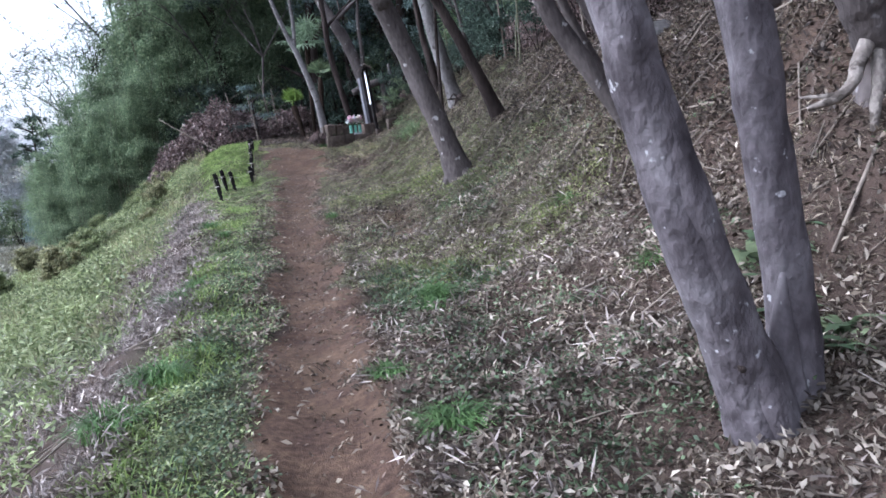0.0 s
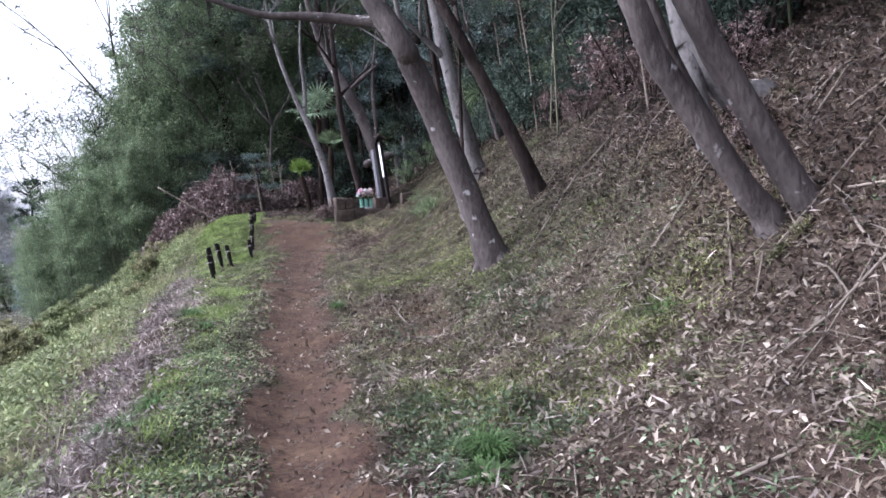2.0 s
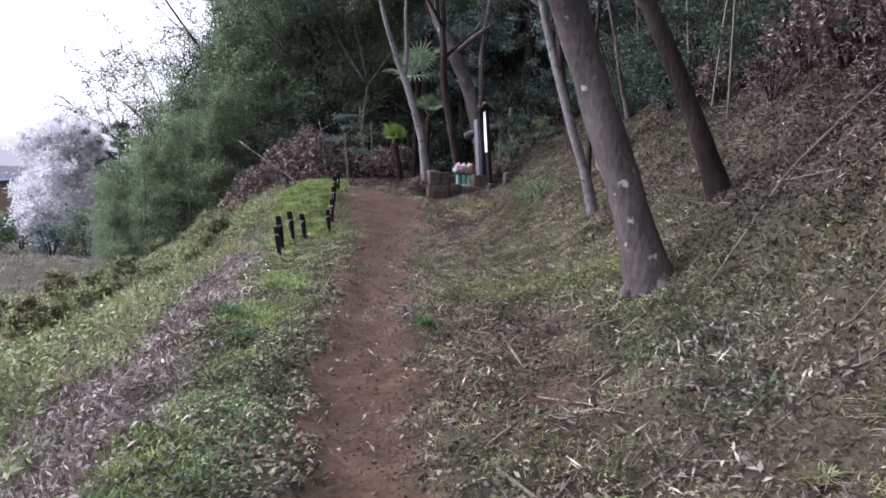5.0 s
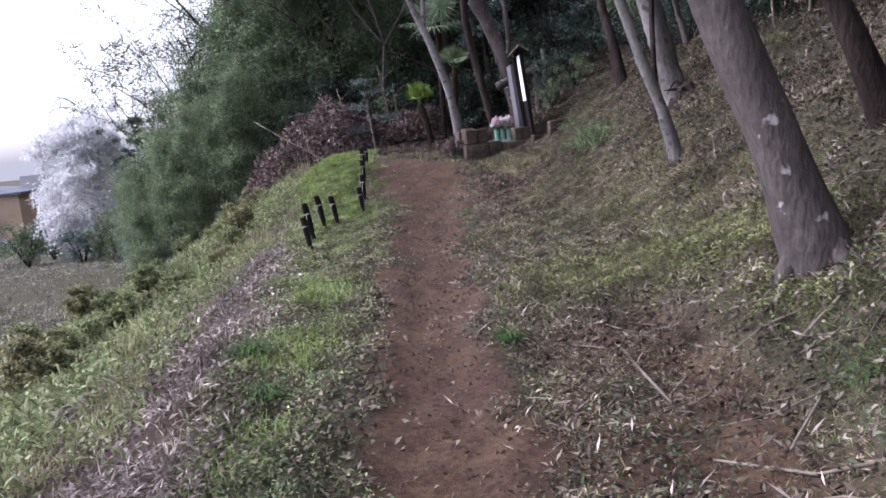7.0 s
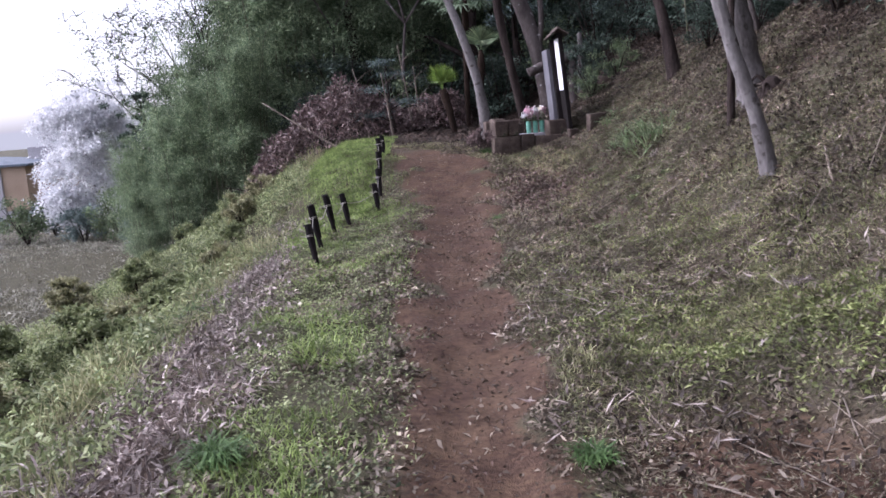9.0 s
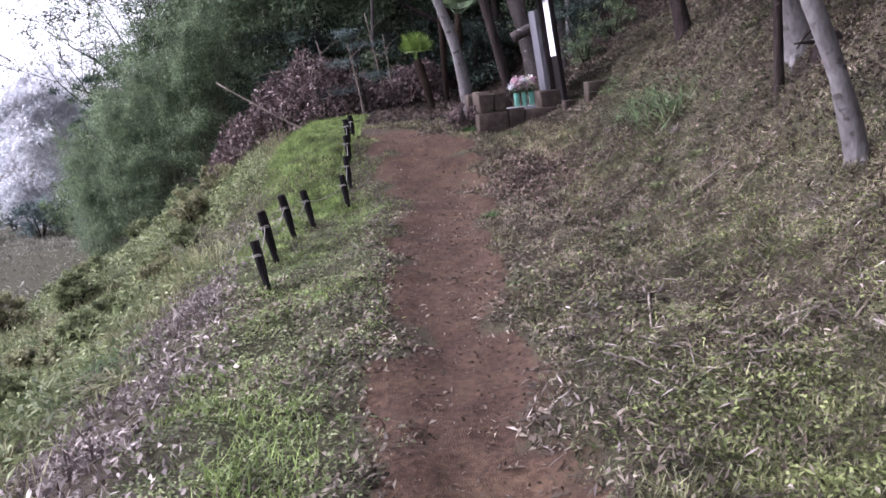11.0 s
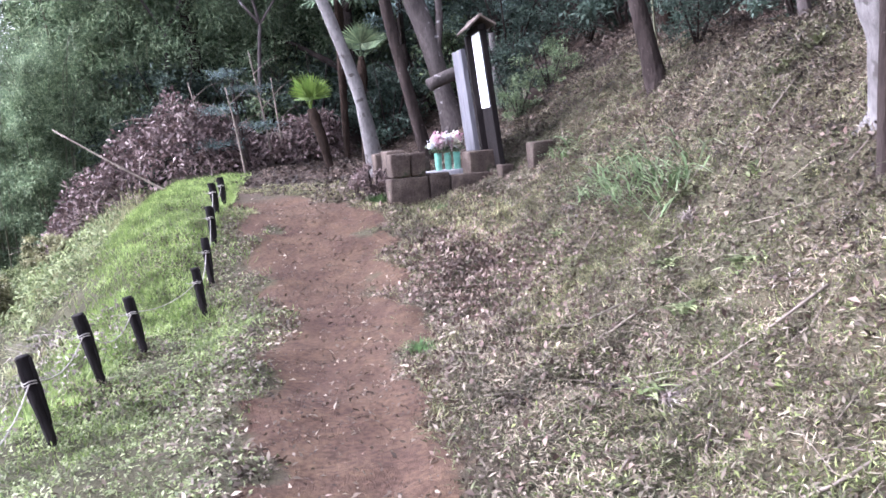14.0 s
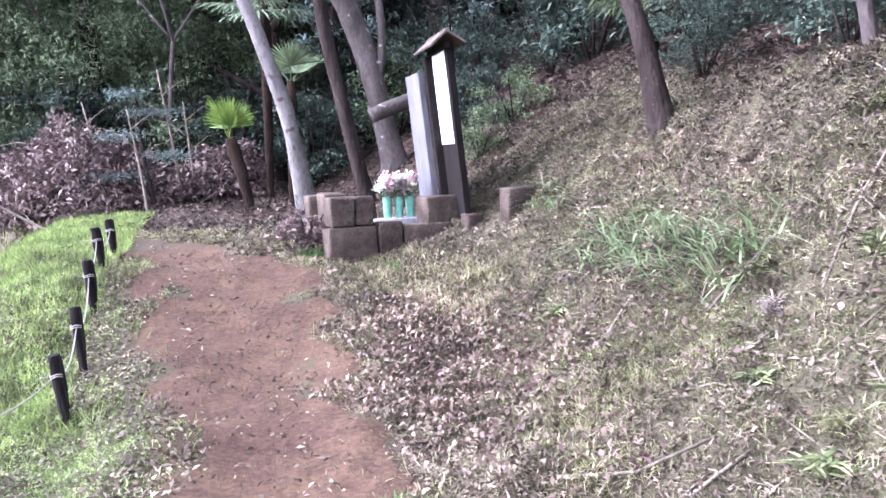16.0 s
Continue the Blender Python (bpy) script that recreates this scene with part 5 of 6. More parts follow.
def house():
    x, y, w, d, tall = -41.2, 76.0, 15.0, 9.0, 4.4
    z = float(height(x, y)) - 0.2
    root = thing("house", (x, y, z), "two-storey ochre house with a flat dark roof", "house")
    bm = bmesh.new()
    box(bm, (w, d, tall), None, 0.02)
    part("wall", bm, WALL_PAINT, root, smooth=False)
    bm = bmesh.new()
    box(bm, (w + 0.9, d + 0.9, 0.2), pose(0, 0, tall + 0.004), 0.03)
    part("roof", bm, ROOFING, root, smooth=False)
    bm = bmesh.new()
    for v in bmesh.ops.create_cone(bm, cap_ends=True, segments=4, radius1=1.0, radius2=0.35, depth=0.55, matrix=pose(0, 0, tall + 0.48, 0, 0, 45))["verts"]:
        v.co.x, v.co.y = v.co.x * w * 0.7, v.co.y * d * 0.7
    part("roof_slope", bm, ROOFING, root, smooth=False)
    bm = bmesh.new()
    box(bm, (w + 0.06, d + 0.06, 0.9), pose(0, 0, 0), 0.02)
    part("plinth", bm, PLINTH, root, smooth=False)
    bm = bmesh.new()
    box(bm, (0.5, 0.2, tall), pose(w / 2 - 2.2, -d / 2 - 0.08, 0), 0.02)
    part("pillar", bm, PLINTH, root, smooth=False)
    for i, (u, v) in enumerate(((-6, 3.1), (-3.4, 3.1), (-0.8, 3.1), (1.8, 3.1), (3.8, 3.1), (-6, 1.2), (-3.4, 1.2), (-0.8, 1.2), (1.8, 1.2), (3.8, 1.2))):
        bm = bmesh.new()
        box(bm, (1.15, 0.12, 1.1), pose(u, -d / 2 - 0.02, v), 0.02)
        win = part("window", bm, PLINTH, root, smooth=False)
        bm = bmesh.new()
        box(bm, (0.95, 0.06, 0.9), pose(u, -d / 2 - 0.065, v + 0.1), 0.005)
        part("pane", bm, PANE, win, smooth=False)
        bm = bmesh.new()
        box(bm, (1.3, 0.25, 0.07), pose(u, -d / 2 - 0.1, v - 0.08), 0.01)
        part("sill", bm, PLINTH, win, smooth=False)
    bm = bmesh.new()
    box(bm, (2.2, 2.0, 1.1), pose(w / 2 - 1.3, 2.0, tall + 0.31), 0.03)
    part("roof_tank", bm, PLINTH, root, smooth=False)


house()


# ---- strappy grass clumps on the bank ----
def strap_clump(x, y, n, ln, mat, label, group="strappy clumps on the bank", wide=0.009, rise=(0.5, 1.1)):
    g = at_ground(x, y)
    bm = bmesh.new()
    rnd = random.Random(int(x * 100 + y * 10))
    for k in range(n):
        an, l, up = rnd.uniform(0, 6.283), ln * rnd.uniform(0.6, 1.15), rnd.uniform(*rise)
        ox, oy = rnd.gauss(0, ln * 0.22), rnd.gauss(0, ln * 0.22)
        d, s = Vector((math.cos(an), math.sin(an), 0)), Vector((-math.sin(an), math.cos(an), 0))
        oz = float(base_height(x + ox, y + oy)) - g.z
        rows = []
        for f, w in ((0, 0.8), (0.35, 1.0), (0.7, 0.8), (1.0, 0.08)):
            c = Vector((ox, oy, oz - 0.02)) + d * l * f * (0.35 + 0.55 * f) + Vector((0, 0, l * (up * f - 0.75 * up * f * f)))
            rows.append((bm.verts.new(c - s * wide * w), bm.verts.new(c + s * wide * w)))
        for a, b in zip(rows, rows[1:]):
            bm.faces.new((a[0], a[1], b[1], b[0]))
    ob = part("grass_clump", bm, mat)
    ob.location = g
    return tagged(ob, label, "grass clump", group)


for x, y in ((2.52, 19.7), (2.54, 19.3), (2.55, 18.9), (2.55, 18.5), (2.6, 18.2)):
    strap_clump(x, y, 60, 0.6, STRAP, "bright green strappy clump on the bank")
strap_clump(2.62, 21.2, 70, 0.5, STRAP, "bright green strappy clump by the half-buried stone")
for x, y, n, ln in ((0.29, 2.75, 160, 0.14), (0.48, 1.9, 260, 0.2), (0.8, 4.5, 200, 0.2), (0.72, 4.1, 160, 0.16), (-0.95, 3.2, 260, 0.24), (-1.1, 2.6, 220, 0.22), (-0.8, 3.7, 160, 0.18), (-1.25, 5.7, 200, 0.22), (-1.15, 6.3, 140, 0.18), (1.62, 8.3, 120, 0.16),
                    (-1.45, 10.2, 150, 0.2), (-1.2, 9.4, 120, 0.16), (0.22, 10.0, 90, 0.14), (0.27, 14.3, 90, 0.14), (0.3, 17.3, 110, 0.15), (1.15, 21.55, 90, 0.16), (0.42, 22.2, 140, 0.22), (2.1, 5.3, 100, 0.16), (1.9, 3.0, 110, 0.18)):
    strap_clump(x, y, int(n * 1.6), ln, TUFT, "small tuft of deep green grass", "grass tufts beside the path", 0.0035, (0.9, 1.9))
for x, y in ((-3.05, 15.0), (-2.85, 14.6), (-3.25, 14.5)):
    strap_clump(x, y, 160, 0.34, TUFT, "deep green grass clump on the slope below the path", "weed clumps on the slope", 0.008)
for x, y in ((1.95, 1.9), (2.0, 1.55), (2.15, 2.2)):
    strap_clump(x, y, 24, 0.3, LEAF_MID, "broad-leaved weed at the foot of the tree", "broad-leaved weeds", 0.03)


# ---- leafy clumps on the slope below the shoulder ----
rnd = random.Random(77)
for k, yy in enumerate(np.linspace(4.0, 27, 110)):
    kind = (GRASS_DRY, WEED, STRAW, GRASS_DRY, WEED_DULL)[k % 5]
    word = ("yellow-green", "grey-green", "dead straw-coloured", "yellow-green", "dull olive")[k % 5]
    strap_clump(float(shoulder(yy)) - rnd.uniform(0.7, 4.4), float(yy), 110, rnd.uniform(0.22, 0.5), kind, word + " weed clump on the slope below the path", "weed clumps on the slope", 0.008)


# small dead and green tufts that break up the bank
rnd = random.Random(78)
for k in range(150):
    y = rnd.uniform(3.0, 22.5)
    x = rnd.uniform(0.7, 3.9)
    if 6.8 < y < 11 and x < 1.8 or (x - 1.15) ** 2 / 0.8 + (y - 19.2) ** 2 / 6 < 0.7:
        continue
    mat, word, wide, n = ((STRAW, "dead straw-coloured", 0.005, 60), (GRASS_DRY, "yellow-green", 0.005, 70), (WEED_DULL, "dull olive", 0.011, 36), (LITTER_DARK, "dead brown", 0.008, 44), (WEED, "leafy green", 0.013, 34))[k % 5]
    strap_clump(x, y, n, rnd.uniform(0.1, 0.2), mat, word + " weed tuft on the bank", "weed tufts on the bank", wide, (0.3, 1.0))


# ---- loose cover of the ground ----
def strewn(name, n, xr, yr, keep, length, width, mat, label, category, tilt=0.45, lift=0.02, upright=None, near=1.0, clump=0.0):
    """Leaves or blades strewn over a stretch of the plan, kept with the chance keep(x, y)."""
    x = rng.uniform(*xr, n)
    y = yr[0] + (yr[1] - yr[0]) * rng.uniform(0, 1, n) ** near
    ok = rng.uniform(0, 1, n) < keep(x, y)
    x, y = x[ok], y[ok]
    at_ = np.stack([x, y, height(x, y) + rng.uniform(0, lift, len(x))], 1)
    size = length
    if clump:
        size = length * (1 - clump + 2 * clump * grid_noise(x, y, 0.45, 41) * grid_noise(x, y, 1.3, 42) * 1.6)
    q = leaf_quads(at_, size, width, tilt, 0.0, upright)
    tagged(link(name, quads(name, q), mat), label, category, kind="stuff")


def off_path(x, y):
    return step(0.85, 1.35, np.abs(x - path_x(y)) / path_half(y) + 1.0 * (grid_noise(x, y, 0.4, 11) - 0.5))


# Worn soil beside the big tree; dark leaves here imitate part of its shade.
def trodden(x, y):
    return step(6.6, 7.6, y) * (1 - step(10, 11.5, y)) * step(0.1, 0.4, x) * (1 - step(1.3, 2.0, x))


def right_litter(x, y):
    soil, turf = cover(x, y)
    return (1 - 0.6 * foot_patch(x, y)) * (0.06 + off_path(x, y)) * (1 - 0.45 * np.where(x > 0.8, soil, 0)) * (0.35 + 0.65 * grid_noise(x, y, 0.5, 21)) * step(-0.3, 0.2, x - path_x(y)) * (1 - 0.35 * turf) * (1 - 0.55 * trodden(x, y))


def leaf_pile(x, y):
    return np.exp(-((x - 1.1) ** 2 / 0.6 + (y - 19.6) ** 2 / 3.2)) * step(0.1, 0.45, grid_noise(x, y, 0.5, 61) + 0.25)


def foot_patch(x, y):
    """Leafy ground between the path and the foot of the bank."""
    edge = x + 0.5 * (grid_noise(x, y, 0.9, 78) - 0.5)
    return step(0.25, 0.7, edge) * step(2.4, 1.7, edge) * step(7.8, 10, y) * (1 - 0.85 * step(10.8, 12.8, y)) * (1 - step(14, 17, y)) * (1 - trodden(x, y)) * (0.25 + 0.75 * step(0.3, 0.6, grid_noise(x, y, 0.55, 79)))


def patchy(x, y):
    return 0.25 + 0.75 * step(0.35, 0.65, 0.65 * grid_noise(x, y, 1.3, 62) + 0.35 * grid_noise(x, y, 0.4, 63))


def upper(x, y):
    return step(1.9, 2.9, x + 0.8 * (grid_noise(x, y, 1.3, 51) - 0.5)) * (0.6 + 0.4 * step(24, 6, y))


strewn("leaf_crumbs", 300000, (-0.5, 4.6), (0.6, 25), lambda x, y: right_litter(x, y) * (1 - (0.55 + 0.35 * step(12, 9, y)) * upper(x, y)) * (1 - 0.8 * leaf_pile(x, y)), 0.028, 0.013, LITTER, "crumbled fallen leaves over the bank", "leaf litter", 0.6, 0.02, near=0.95)
strewn("leaf_litter", 170000, (-0.5, 4.6), (0.6, 25), lambda x, y: right_litter(x, y) * (1 - (0.6 + 0.3 * step(12, 9, y)) * upper(x, y)) * step(0.2, 0.6, grid_noise(x, y, 0.22, 43)), 0.05, 0.016, LITTER, "fallen bamboo leaves strewn over the bank", "leaf litter", 0.6, 0.035, near=1.1)
# Brown leaves coloured darker in place of the shade under the bank trees.
strewn("brown_leaf_litter", 320000, (0.2, 5.4), (0.6, 26), lambda x, y: (upper(x, y) * (1 - 0.2 * cover(x, y)[0]) + 0.16 * trodden(x, y)) * (0.4 + 0.6 * grid_noise(x, y, 0.5, 52)), 0.05, 0.02, LITTER_DARK, "brown fallen leaves over the upper bank, darkened for tree shade", "leaf litter", 0.65, 0.04)
strewn("bank_debris", 70000, (1.5, 4.8), (0.8, 13), lambda x, y: off_path(x, y) * step(1.5, 2.2, x) * (0.3 + 0.7 * step(0.35, 0.65, grid_noise(x, y, 0.45, 75))), 0.055, 0.0045, STRAW_TAN, "thin broken straws and stalks over the upper bank", "leaf litter", 0.5, 0.04)
strewn("trodden_straws", 60000, (0.2, 2.4), (6, 12), lambda x, y: trodden(x, y) * (0.15 + 0.85 * step(0.35, 0.7, grid_noise(x, y, 0.4, 80))), 0.034, 0.0045, STRAW_TAN, "fine broken straws over the trodden soil", "leaf litter", 0.35, 0.015)
strewn("upper_weeds", 90000, (1.8, 4.6), (11, 24), lambda x, y: step(11, 13, y) * step(0.4, 0.65, 0.6 * grid_noise(x, y, 0.9, 76) + 0.4 * grid_noise(x, y, 0.3, 77)), 0.05, 0.008, WEED_DULL, "dull green weeds scattered over the upper bank", "weeds", 0.4, 0.01, 0.5)
strewn("long_leaf_litter", 26000, (-0.3, 4.6), (0.6, 14), lambda x, y: right_litter(x, y) * step(0.35, 0.65, grid_noise(x, y, 0.6, 44)), 0.1, 0.012, STRAW, "long dry leaves and straw over the bank", "leaf litter", 0.45, 0.045, near=1.1)
strewn("dry_blades", 130000, (0.3, 3.8), (9, 24), lambda x, y: off_path(x, y) * step(9, 12, y) * (1 - 0.5 * foot_patch(x, y)) * step(0.3, 0.65, grid_noise(x, y, 0.8, 46)), 0.048, 0.0065, STRAW_TAN, "short dead grass blades over the bank", "leaf litter", 0.6, 0.03)
strewn("bank_straw", 130000, (0.5, 4.8), (10.5, 25), lambda x, y: off_path(x, y) * step(10.5, 13, y) * (1 - 0.9 * leaf_pile(x, y)) * (0.45 + 0.55 * grid_noise(x, y, 0.6, 64)), 0.052, 0.007, STRAW_TAN, "short dry blades and leaf scraps over the bank", "leaf litter", 0.5, 0.035)
strewn("path_end_grass", 26000, (-1.9, 0.7), (21.8, 25), lambda x, y: off_path(x, y) * step(0.7, 0.3, x) * step(25, 24, y) * (0.3 + 0.7 * step(0.3, 0.6, grid_noise(x, y, 0.5, 65))), 0.05, 0.009, GRASS_DRY, "thin yellowing grass around the end of the trodden soil", "grass", 0.4, 0.0, 0.5)
strewn("curled_leaf_litter", 60000, (-0.5, 3.6), (15, 24), lambda x, y: off_path(x, y) * leaf_pile(x, y) * step(-0.2, 0.3, x - path_x(y)) + 0.05 * off_path(x, y), 0.05, 0.03, LITTER_RED, "curled reddish fallen leaves before the enclosure", "leaf litter", 0.7, 0.04)
strewn("pale_leaf_litter", 54000, (0.2, 4.4), (0.8, 13), lambda x, y: (1 - 0.9 * trodden(x, y)) * off_path(x, y) * step(13, 8, y) * (1 - 0.9 * upper(x, y)) * step(0.25, 0.6, grid_noise(x, y, 0.5, 57)) * (0.35 + 0.65 * step(1.0, 2.0, x + 0.25 * np.maximum(0, 4 - y))), 0.05, 0.02, LITTER_PALE, "bleached bamboo leaves strewn over the bank", "leaf litter", 0.6, 0.05, near=1.2)
strewn("verge_litter", 70000, (-2.4, 0.1), (0.6, 24), lambda x, y: (0.05 + off_path(x, y)) * (x > shoulder(y) - 0.1) * step(0.25, 0.7, grid_noise(x, y, 0.6, 24) + 0.35 * step(2.4, 1.2, np.abs(x - path_x(y)) / path_half(y))), 0.045, 0.02, LITTER, "fallen leaves among the verge weeds", "leaf litter", 0.45, 0.03)
strewn("rear_litter", 40000, (-2.4, 4.6), (22.5, 33), lambda x, y: off_path(x, y) * (0.3 + 0.7 * grid_noise(x, y, 0.6, 36)) * step(-2.6, -1.4, x), 0.07, 0.03, LITTER_DARK, "fallen leaves behind the enclosure", "leaf litter", 0.5, 0.03)
strewn("upper_litter", 40000, (4.4, 10), (0, 30), lambda x, y: 0.4 + 0.6 * grid_noise(x, y, 0.8, 26), 0.11, 0.04, LITTER_DARK, "fallen leaves on the upper bank", "leaf litter", 0.4, 0.02)


def verge(x, y):
    return (1 - 0.1 * step(9, 11, y) * step(18, 16, y)) * off_path(x, y) * (0.25 + 0.75 * step(1.2, 2.6, np.abs(x - path_x(y)) / path_half(y))) * step(0.1, -0.25, x - path_x(y)) * step(-0.25, 0.05, x - shoulder(y)) * (0.45 + 0.55 * grid_noise(x, y, 0.4, 22))


strewn("verge_weeds", 210000, (-2.5, 0.1), (0.6, 24), verge, 0.028, 0.014, WEED, "low weeds covering the verge", "weeds", 0.5, 0.035, None, 1.2)
strewn("verge_creepers", 110000, (-1.6, 0.1), (0.6, 18), lambda x, y: verge(x, y) * step(3.6, 2.0, np.abs(x - path_x(y)) / path_half(y)) * step(11, 7, y), 0.03, 0.015, IVY, "dark creeping weeds along the edge of the path", "weeds", 0.5, 0.04, None, 1.2)
strewn("verge_grass", 150000, (-2.6, 0.0), (0.6, 25), lambda x, y: verge(x, y) * (1 - 0.75 * step(3.2, 1.8, np.abs(x - path_x(y)) / path_half(y)) * step(15, 12, y)) * step(0.3, 0.65, grid_noise(x, y, 0.55, 23)), 0.08, 0.008, GRASS, "short fresh grass on the verge", "grass", 0.3, 0.0, 0.75, 1.15, 0.5)
strewn("bank_weeds", 260000, (0.1, 4.6), (2.5, 25), lambda x, y: off_path(x, y) * (1 - 0.7 * trodden(x, y)) * (1 - 0.75 * upper(x, y) * step(13, 9, y)) * step(0.15, 0.6, cover(x, y)[1]) * patchy(x, y) * (1 - 0.9 * leaf_pile(x, y)) * (0.3 + 0.7 * grid_noise(x, y, 0.5, 25)) + 0.02, 0.04, 0.008, WEED_DULL, "low weeds between fallen leaves", "weeds", 0.45, 0.01, 0.45, 1.0)
strewn("foot_weeds", 340000, (0.3, 3.2), (3.5, 22), lambda x, y: off_path(x, y) * step(3.5, 5.5, y) * step(22, 18, y) * step(0.3, 0.9, x - 0.35 * step(13, 15, y)) * step(2.9, 2.1, x - 0.3 * step(11, 14, y)) * (1 - trodden(x, y)) * (1 - 0.5 * step(11, 14, y)) * patchy(x, y) * (1 - 0.9 * leaf_pile(x, y)) * (0.2 + 0.8 * step(0.3, 0.65, grid_noise(x, y, 0.7, 60))), 0.045, 0.0065, FOOT_WEED, "yellow-green weeds at the foot of the bank", "weeds", 0.4, 0.01, 0.5)
strewn("leafy_foot_weeds", 105000, (0.2, 2.7), (7.5, 17.5), lambda x, y: off_path(x, y) * foot_patch(x, y), 0.036, 0.015, FOOT_WEED, "leafy yellow-green weeds beside the path", "weeds", 0.45, 0.05)
strewn("bank_grass", 200000, (0.2, 3.4), (5, 23), lambda x, y: off_path(x, y) * patchy(x, y) * (1 - 0.9 * leaf_pile(x, y)) * step(0.35, 0.7, grid_noise(x, y, 0.9, 27)) * np.where(y > 7.5, 1, 0.3), 0.07, 0.007, GRASS_DRY, "yellowing short grass at the foot of the bank", "grass", 0.35, 0.0, 0.6, 1.0, 0.5)
strewn("fresh_lawn", 60000, (-4.2, -1.5), (16, 27), lambda x, y: step(0.1, -0.1, x + np.interp(y, [15, 19, 20, 24, 27], [2.0, 1.9, 1.5, 1.4, 1.0])) * step(0.9, 0.4, shoulder(y) - x) * step(16.5, 18, y), 0.085, 0.009, GRASS, "bright short grass below the fence", "grass", 0.3, 0.0, 0.85)
strewn("straw", 80000, (-3.2, -0.8), (0.5, 16), lambda x, y: step(-0.1, 0.15, shoulder(y) - x + 0.6 * (grid_noise(x, y, 0.7, 33) - 0.5)) * step(0.85, 0.5, shoulder(y) - x + 0.9 * (grid_noise(x, y, 0.8, 34) - 0.5)) * step(0.25, 0.7, grid_noise(x, y, 0.3, 28)) * step(0.36, 0.6, grid_noise(x, y, 1.5, 74)) * (0.25 + 0.75 * step(11, 7, y)), 0.09, 0.006, STRAW_PALE, "matted pale straw on the broken edge", "straw", 0.6, 0.07, None, 1.3)
strewn("brown_straw", 70000, (-3.2, -0.8), (0.5, 16), lambda x, y: step(-0.1, 0.15, shoulder(y) - x + 0.6 * (grid_noise(x, y, 0.7, 33) - 0.5)) * step(1.2, 0.7, shoulder(y) - x + 0.9 * (grid_noise(x, y, 0.8, 58) - 0.5)) * step(0.3, 0.7, grid_noise(x, y, 0.35, 59)), 0.075, 0.011, STRAW, "broken brown stalks on the edge of the path", "straw", 0.8, 0.09, None, 1.3)
strewn("edge_litter", 45000, (-3.8, -0.9), (0.5, 20), lambda x, y: step(-0.15, 0.15, shoulder(y) - x + 0.5 * (grid_noise(x, y, 0.6, 53) - 0.5)) * step(1.6, 0.9, shoulder(y) - x) * (0.3 + 0.7 * grid_noise(x, y, 0.35, 54)) * step(3, 8, y), 0.06, 0.022, STRAW, "dead brown leaves on the broken edge", "leaf litter", 0.8, 0.06)
strewn("edge_weeds", 80000, (-4.2, -0.9), (0.5, 24), lambda x, y: step(0.3, 0.8, shoulder(y) - x) * step(2.6, 1.6, shoulder(y) - x) * step(0.4, 0.7, grid_noise(x, y, 0.45, 45)), 0.06, 0.022, WEED, "weeds growing through the matted straw", "weeds", 0.7, 0.16)
strewn("slope_grass", 110000, (-9, -1.6), (3, 30), lambda x, y: step(0.5, 1.1, shoulder(y) - x) * step(0.2, 0.6, grid_noise(x, y, 0.7, 29)) * step(7.5, 5, shoulder(y) - x), 0.22, 0.011, GRASS_DRY, "tall yellowing grass on the slope below", "grass", 0.45, 0.0, 0.85, 1.0, 0.8)
strewn("slope_weeds", 150000, (-9, -1.6), (3, 30), lambda x, y: step(0.7, 1.5, shoulder(y) - x) * step(0.3, 0.6, grid_noise(x, y, 0.8, 30)) * step(7.5, 6, shoulder(y) - x), 0.085, 0.03, WEED, "leafy weeds on the slope below", "weeds", 0.7, 0.3)
strewn("field_stubble", 170000, (-45, -6), (8, 60), lambda x, y: 0.2 + 0.8 * step(0.3, 0.7, grid_noise(x, y, 3.0, 31)), 0.18, 0.03, STUBBLE, "dry pale stubble on the field below", "stubble", 0.4, 0.0, 0.5)
strewn("path_crumbs", 26000, (-1.2, 1.0), (0.6, 23), lambda x, y: (1 - off_path(x, y)) * step(0.3, 0.7, grid_noise(x, y, 0.5, 55)), 0.02, 0.011, LITTER_DARK, "crumbs of leaf and bark on the trodden soil", "litter", 0.4, 0.006)
strewn("path_leaves", 500, (-1.2, 1.0), (0.6, 23), lambda x, y: 1 - off_path(x, y), 0.036, 0.012, LITTER_RED, "single fallen leaves on the trodden soil", "leaf litter", 0.4, 0.01)


def creeping(x, y):
    patch = step(0.45, 0.7, 0.6 * grid_noise(x, y, 1.0, 71) + 0.4 * grid_noise(x, y, 0.3, 72))
    return (0.18 + 0.5 * step(3.5, 5.0, y) * step(2.6, 1.6, x)) * off_path(x, y) * patch * step(0.25, 0.55, x) * step(3.4, 2.2, x) * step(10, 7.5, y) * (1 - 0.8 * trodden(x, y))


strewn("creeping_weeds", 150000, (0.2, 3.4), (0.6, 10), creeping, 0.035, 0.016, IVY, "dark green creeping weeds in patches on the bank", "weeds", 0.5, 0.05, None, 1.1)
strewn("creeping_blades", 60000, (0.2, 3.4), (0.6, 10), lambda x, y: creeping(x, y) * step(0.4, 0.7, grid_noise(x, y, 0.35, 73)), 0.07, 0.008, IVY, "dark green grass blades in patches on the bank", "grass", 0.3, 0.0, 0.7, 1.1, 0.4)


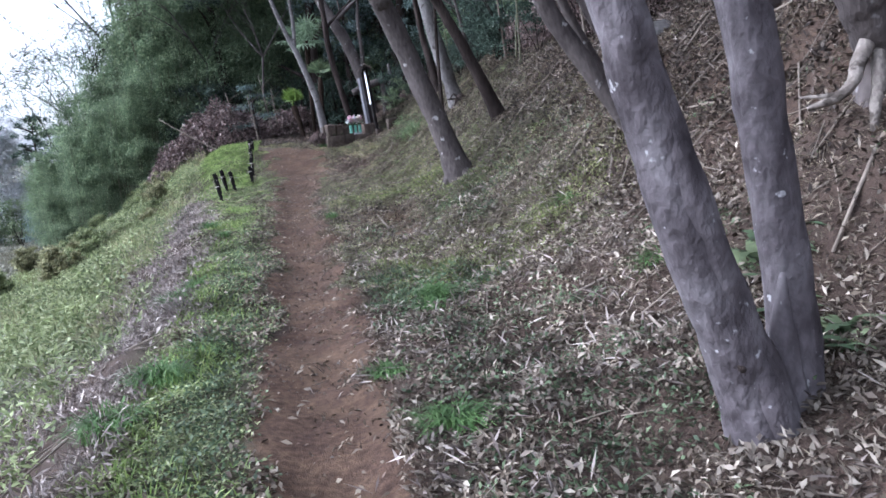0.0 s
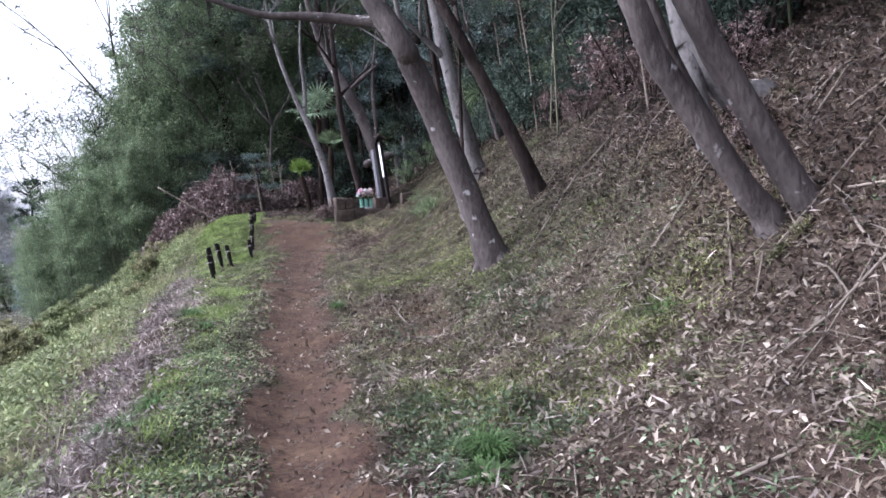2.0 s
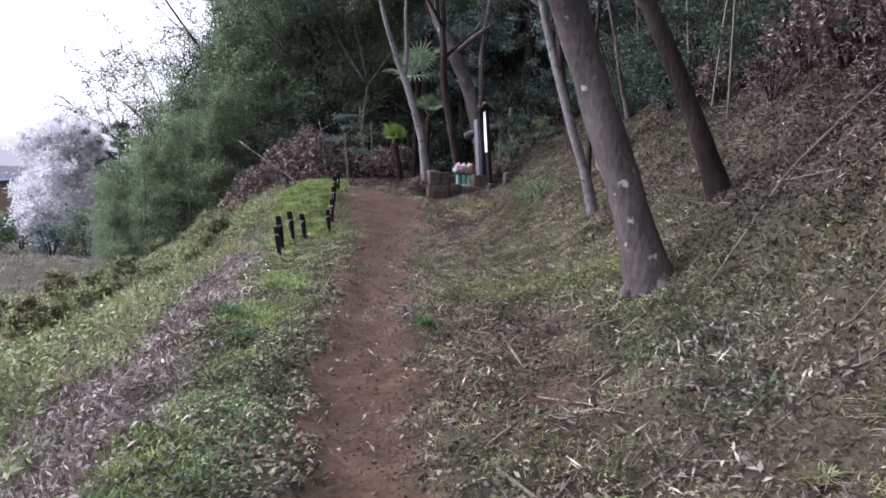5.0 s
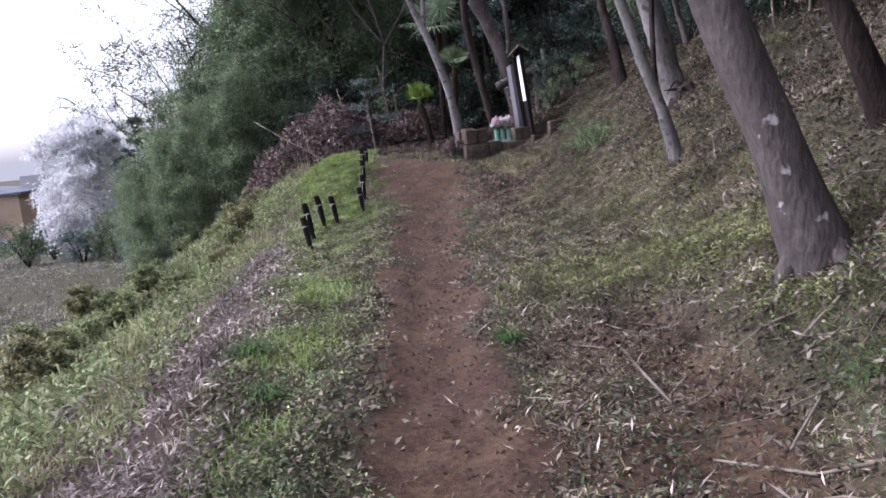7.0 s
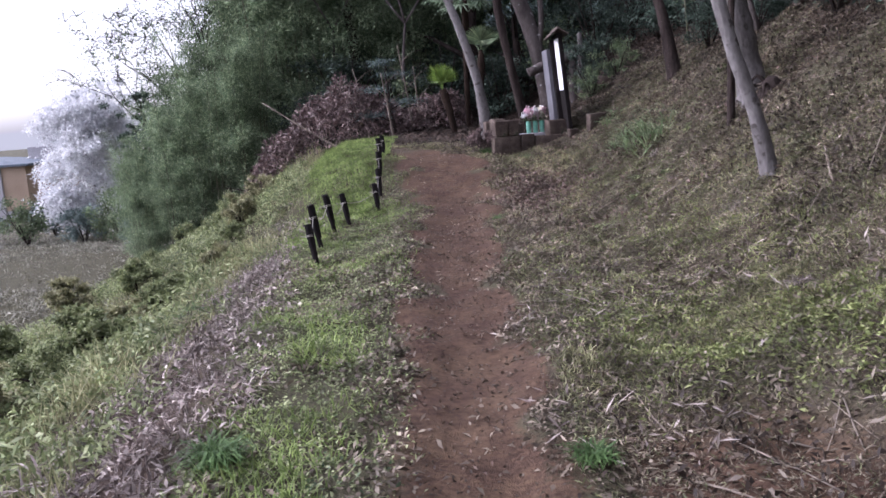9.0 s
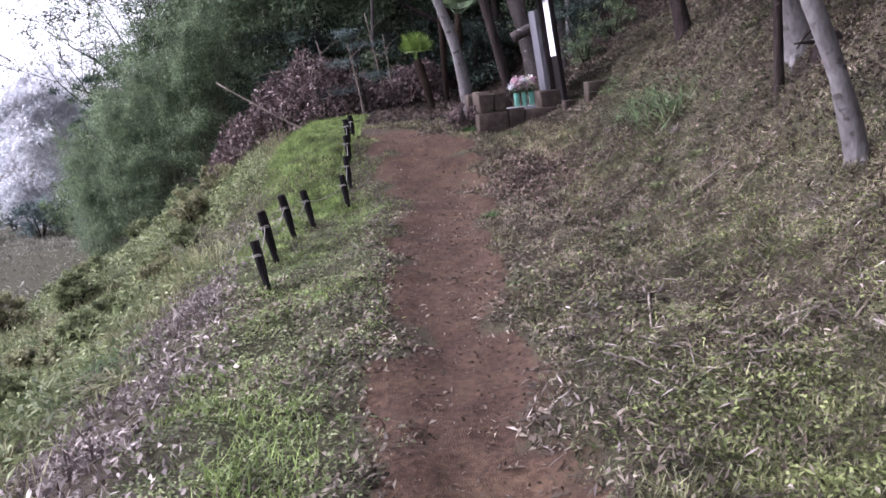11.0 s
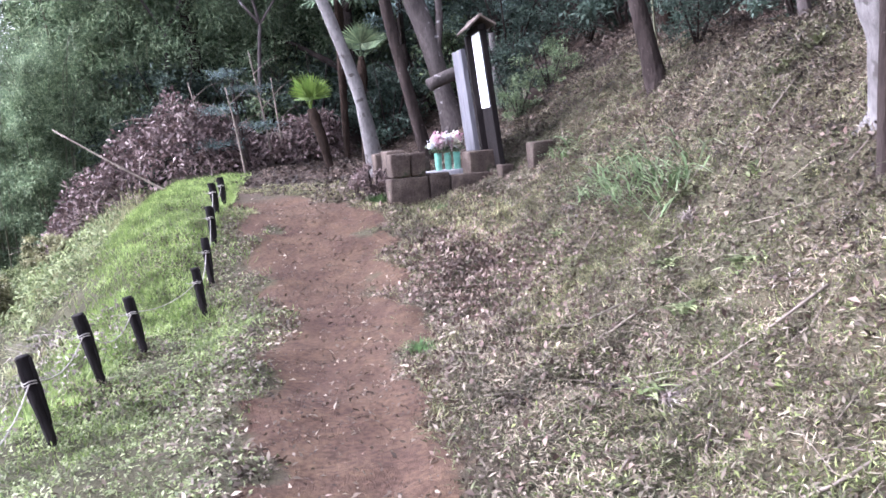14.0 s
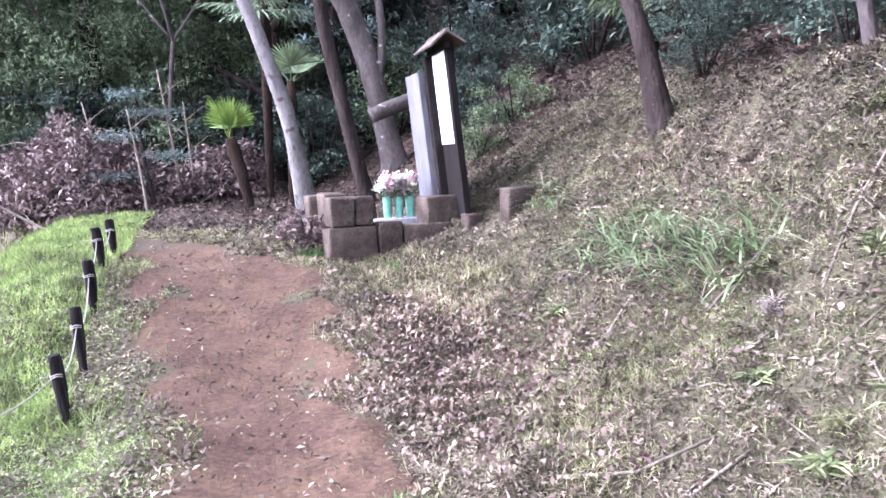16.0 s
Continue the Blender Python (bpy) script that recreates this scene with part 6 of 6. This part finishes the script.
def strewn_sticks(name, count, seed, where, label):
    bm = bmesh.new()
    rnd = random.Random(seed)
    for k in range(count):
        x, y = where(rnd)
        an, ln = rnd.uniform(0, 6.283), rnd.uniform(0.12, 0.5) * (1.8 if k % 12 == 0 else 1)
        r = rnd.uniform(0.0022, 0.006) * (1.8 if k % 12 == 0 else 1)
        pts = []
        for f in (-0.5, 0, 0.5):
            px, py = x + math.cos(an) * ln * f, y + math.sin(an) * ln * f
            pts.append((px, py, float(height(px, py)) + r + 0.012 * rnd.random(), r * (1 - 0.3 * f)))
        tube(bm, pts, 5, 1)
    tagged(part(name, bm, DRY_STEM), label, "twigs", kind="stuff")


def on_edge(r):
    y = 1.0 + 14 * r.random() ** 1.3
    return float(shoulder(y)) - r.uniform(0.1, 1.3), y


strewn_sticks("fallen_twigs", 1100, 12, lambda r: (r.uniform(0.5, 5.0), 0.8 + 23 * r.random() ** 1.2), "dry twigs strewn over the bank")
strewn_sticks("edge_twigs", 260, 13, on_edge, "broken dry twigs tangled along the edge of the slope")
rnd = random.Random(31)
for k in range(34):
    x, y = rnd.uniform(2.3, 4.2), rnd.uniform(2.5, 14)
    an, ln, r = rnd.uniform(-0.5, 1.6), rnd.uniform(0.6, 1.6), rnd.uniform(0.005, 0.009)
    bm = bmesh.new()
    pts = []
    for f in (-0.5, -0.1, 0.2, 0.5):
        px, py = x + math.cos(an) * ln * f, y + math.sin(an) * ln * f
        pts.append((px, py, float(height(px, py)) + r * 0.6 + 0.05 * (0.5 + f), r * (1 - 0.6 * abs(f))))
    tube(bm, pts, 6, 2, 0.1, k)
    tagged(part("fallen_branch", bm, DRY_STEM), "long thin dry stem lying on the bank", "branch", "dry stems on the bank")
for i, (x, y, an, ln, r, up) in enumerate(((1.0, 2.45, 0.5, 0.5, 0.010, 0.0), (2.9, 3.1, 1.0, 0.9, 0.012, 0.05), (2.2, 4.4, 0.9, 1.0, 0.010, 0.06), (1.9, 9.0, 0.3, 0.7, 0.016, 0.0), (3.1, 8.2, 0.7, 1.1, 0.014, 0.08), (3.3, 9.6, 0.2, 1.2, 0.016, 0.1), (1.55, 9.1, 0.1, 0.6, 0.014, 0.0), (3.0, 17.6, 0.4, 0.9, 0.014, 0.05), (2.0, 15.6, 0.2, 0.8, 0.014, 0.0), (0.62, 5.0, 0.0, 0.28, 0.016, 0.0), (1.62, 9.93, 0.05, 0.5, 0.016, 0.01), (1.58, 9.86, -0.1, 0.34, 0.013, 0.0))):
    bm = bmesh.new()
    pts = []
    for f in (-0.5, -0.15, 0.2, 0.5):
        px, py = x + math.cos(an) * ln * f, y + math.sin(an) * ln * f
        pts.append((px, py, float(height(px, py)) + r * 0.5 + up * (0.5 + f), r * (0.65 - 0.4 * abs(f))))
    tube(bm, pts, 7, 2, 0.15, i)
    tagged(part("fallen_branch", bm, DRY_STEM), "dry fallen branch lying on the leaf litter", "branch", "fallen branches on the bank")
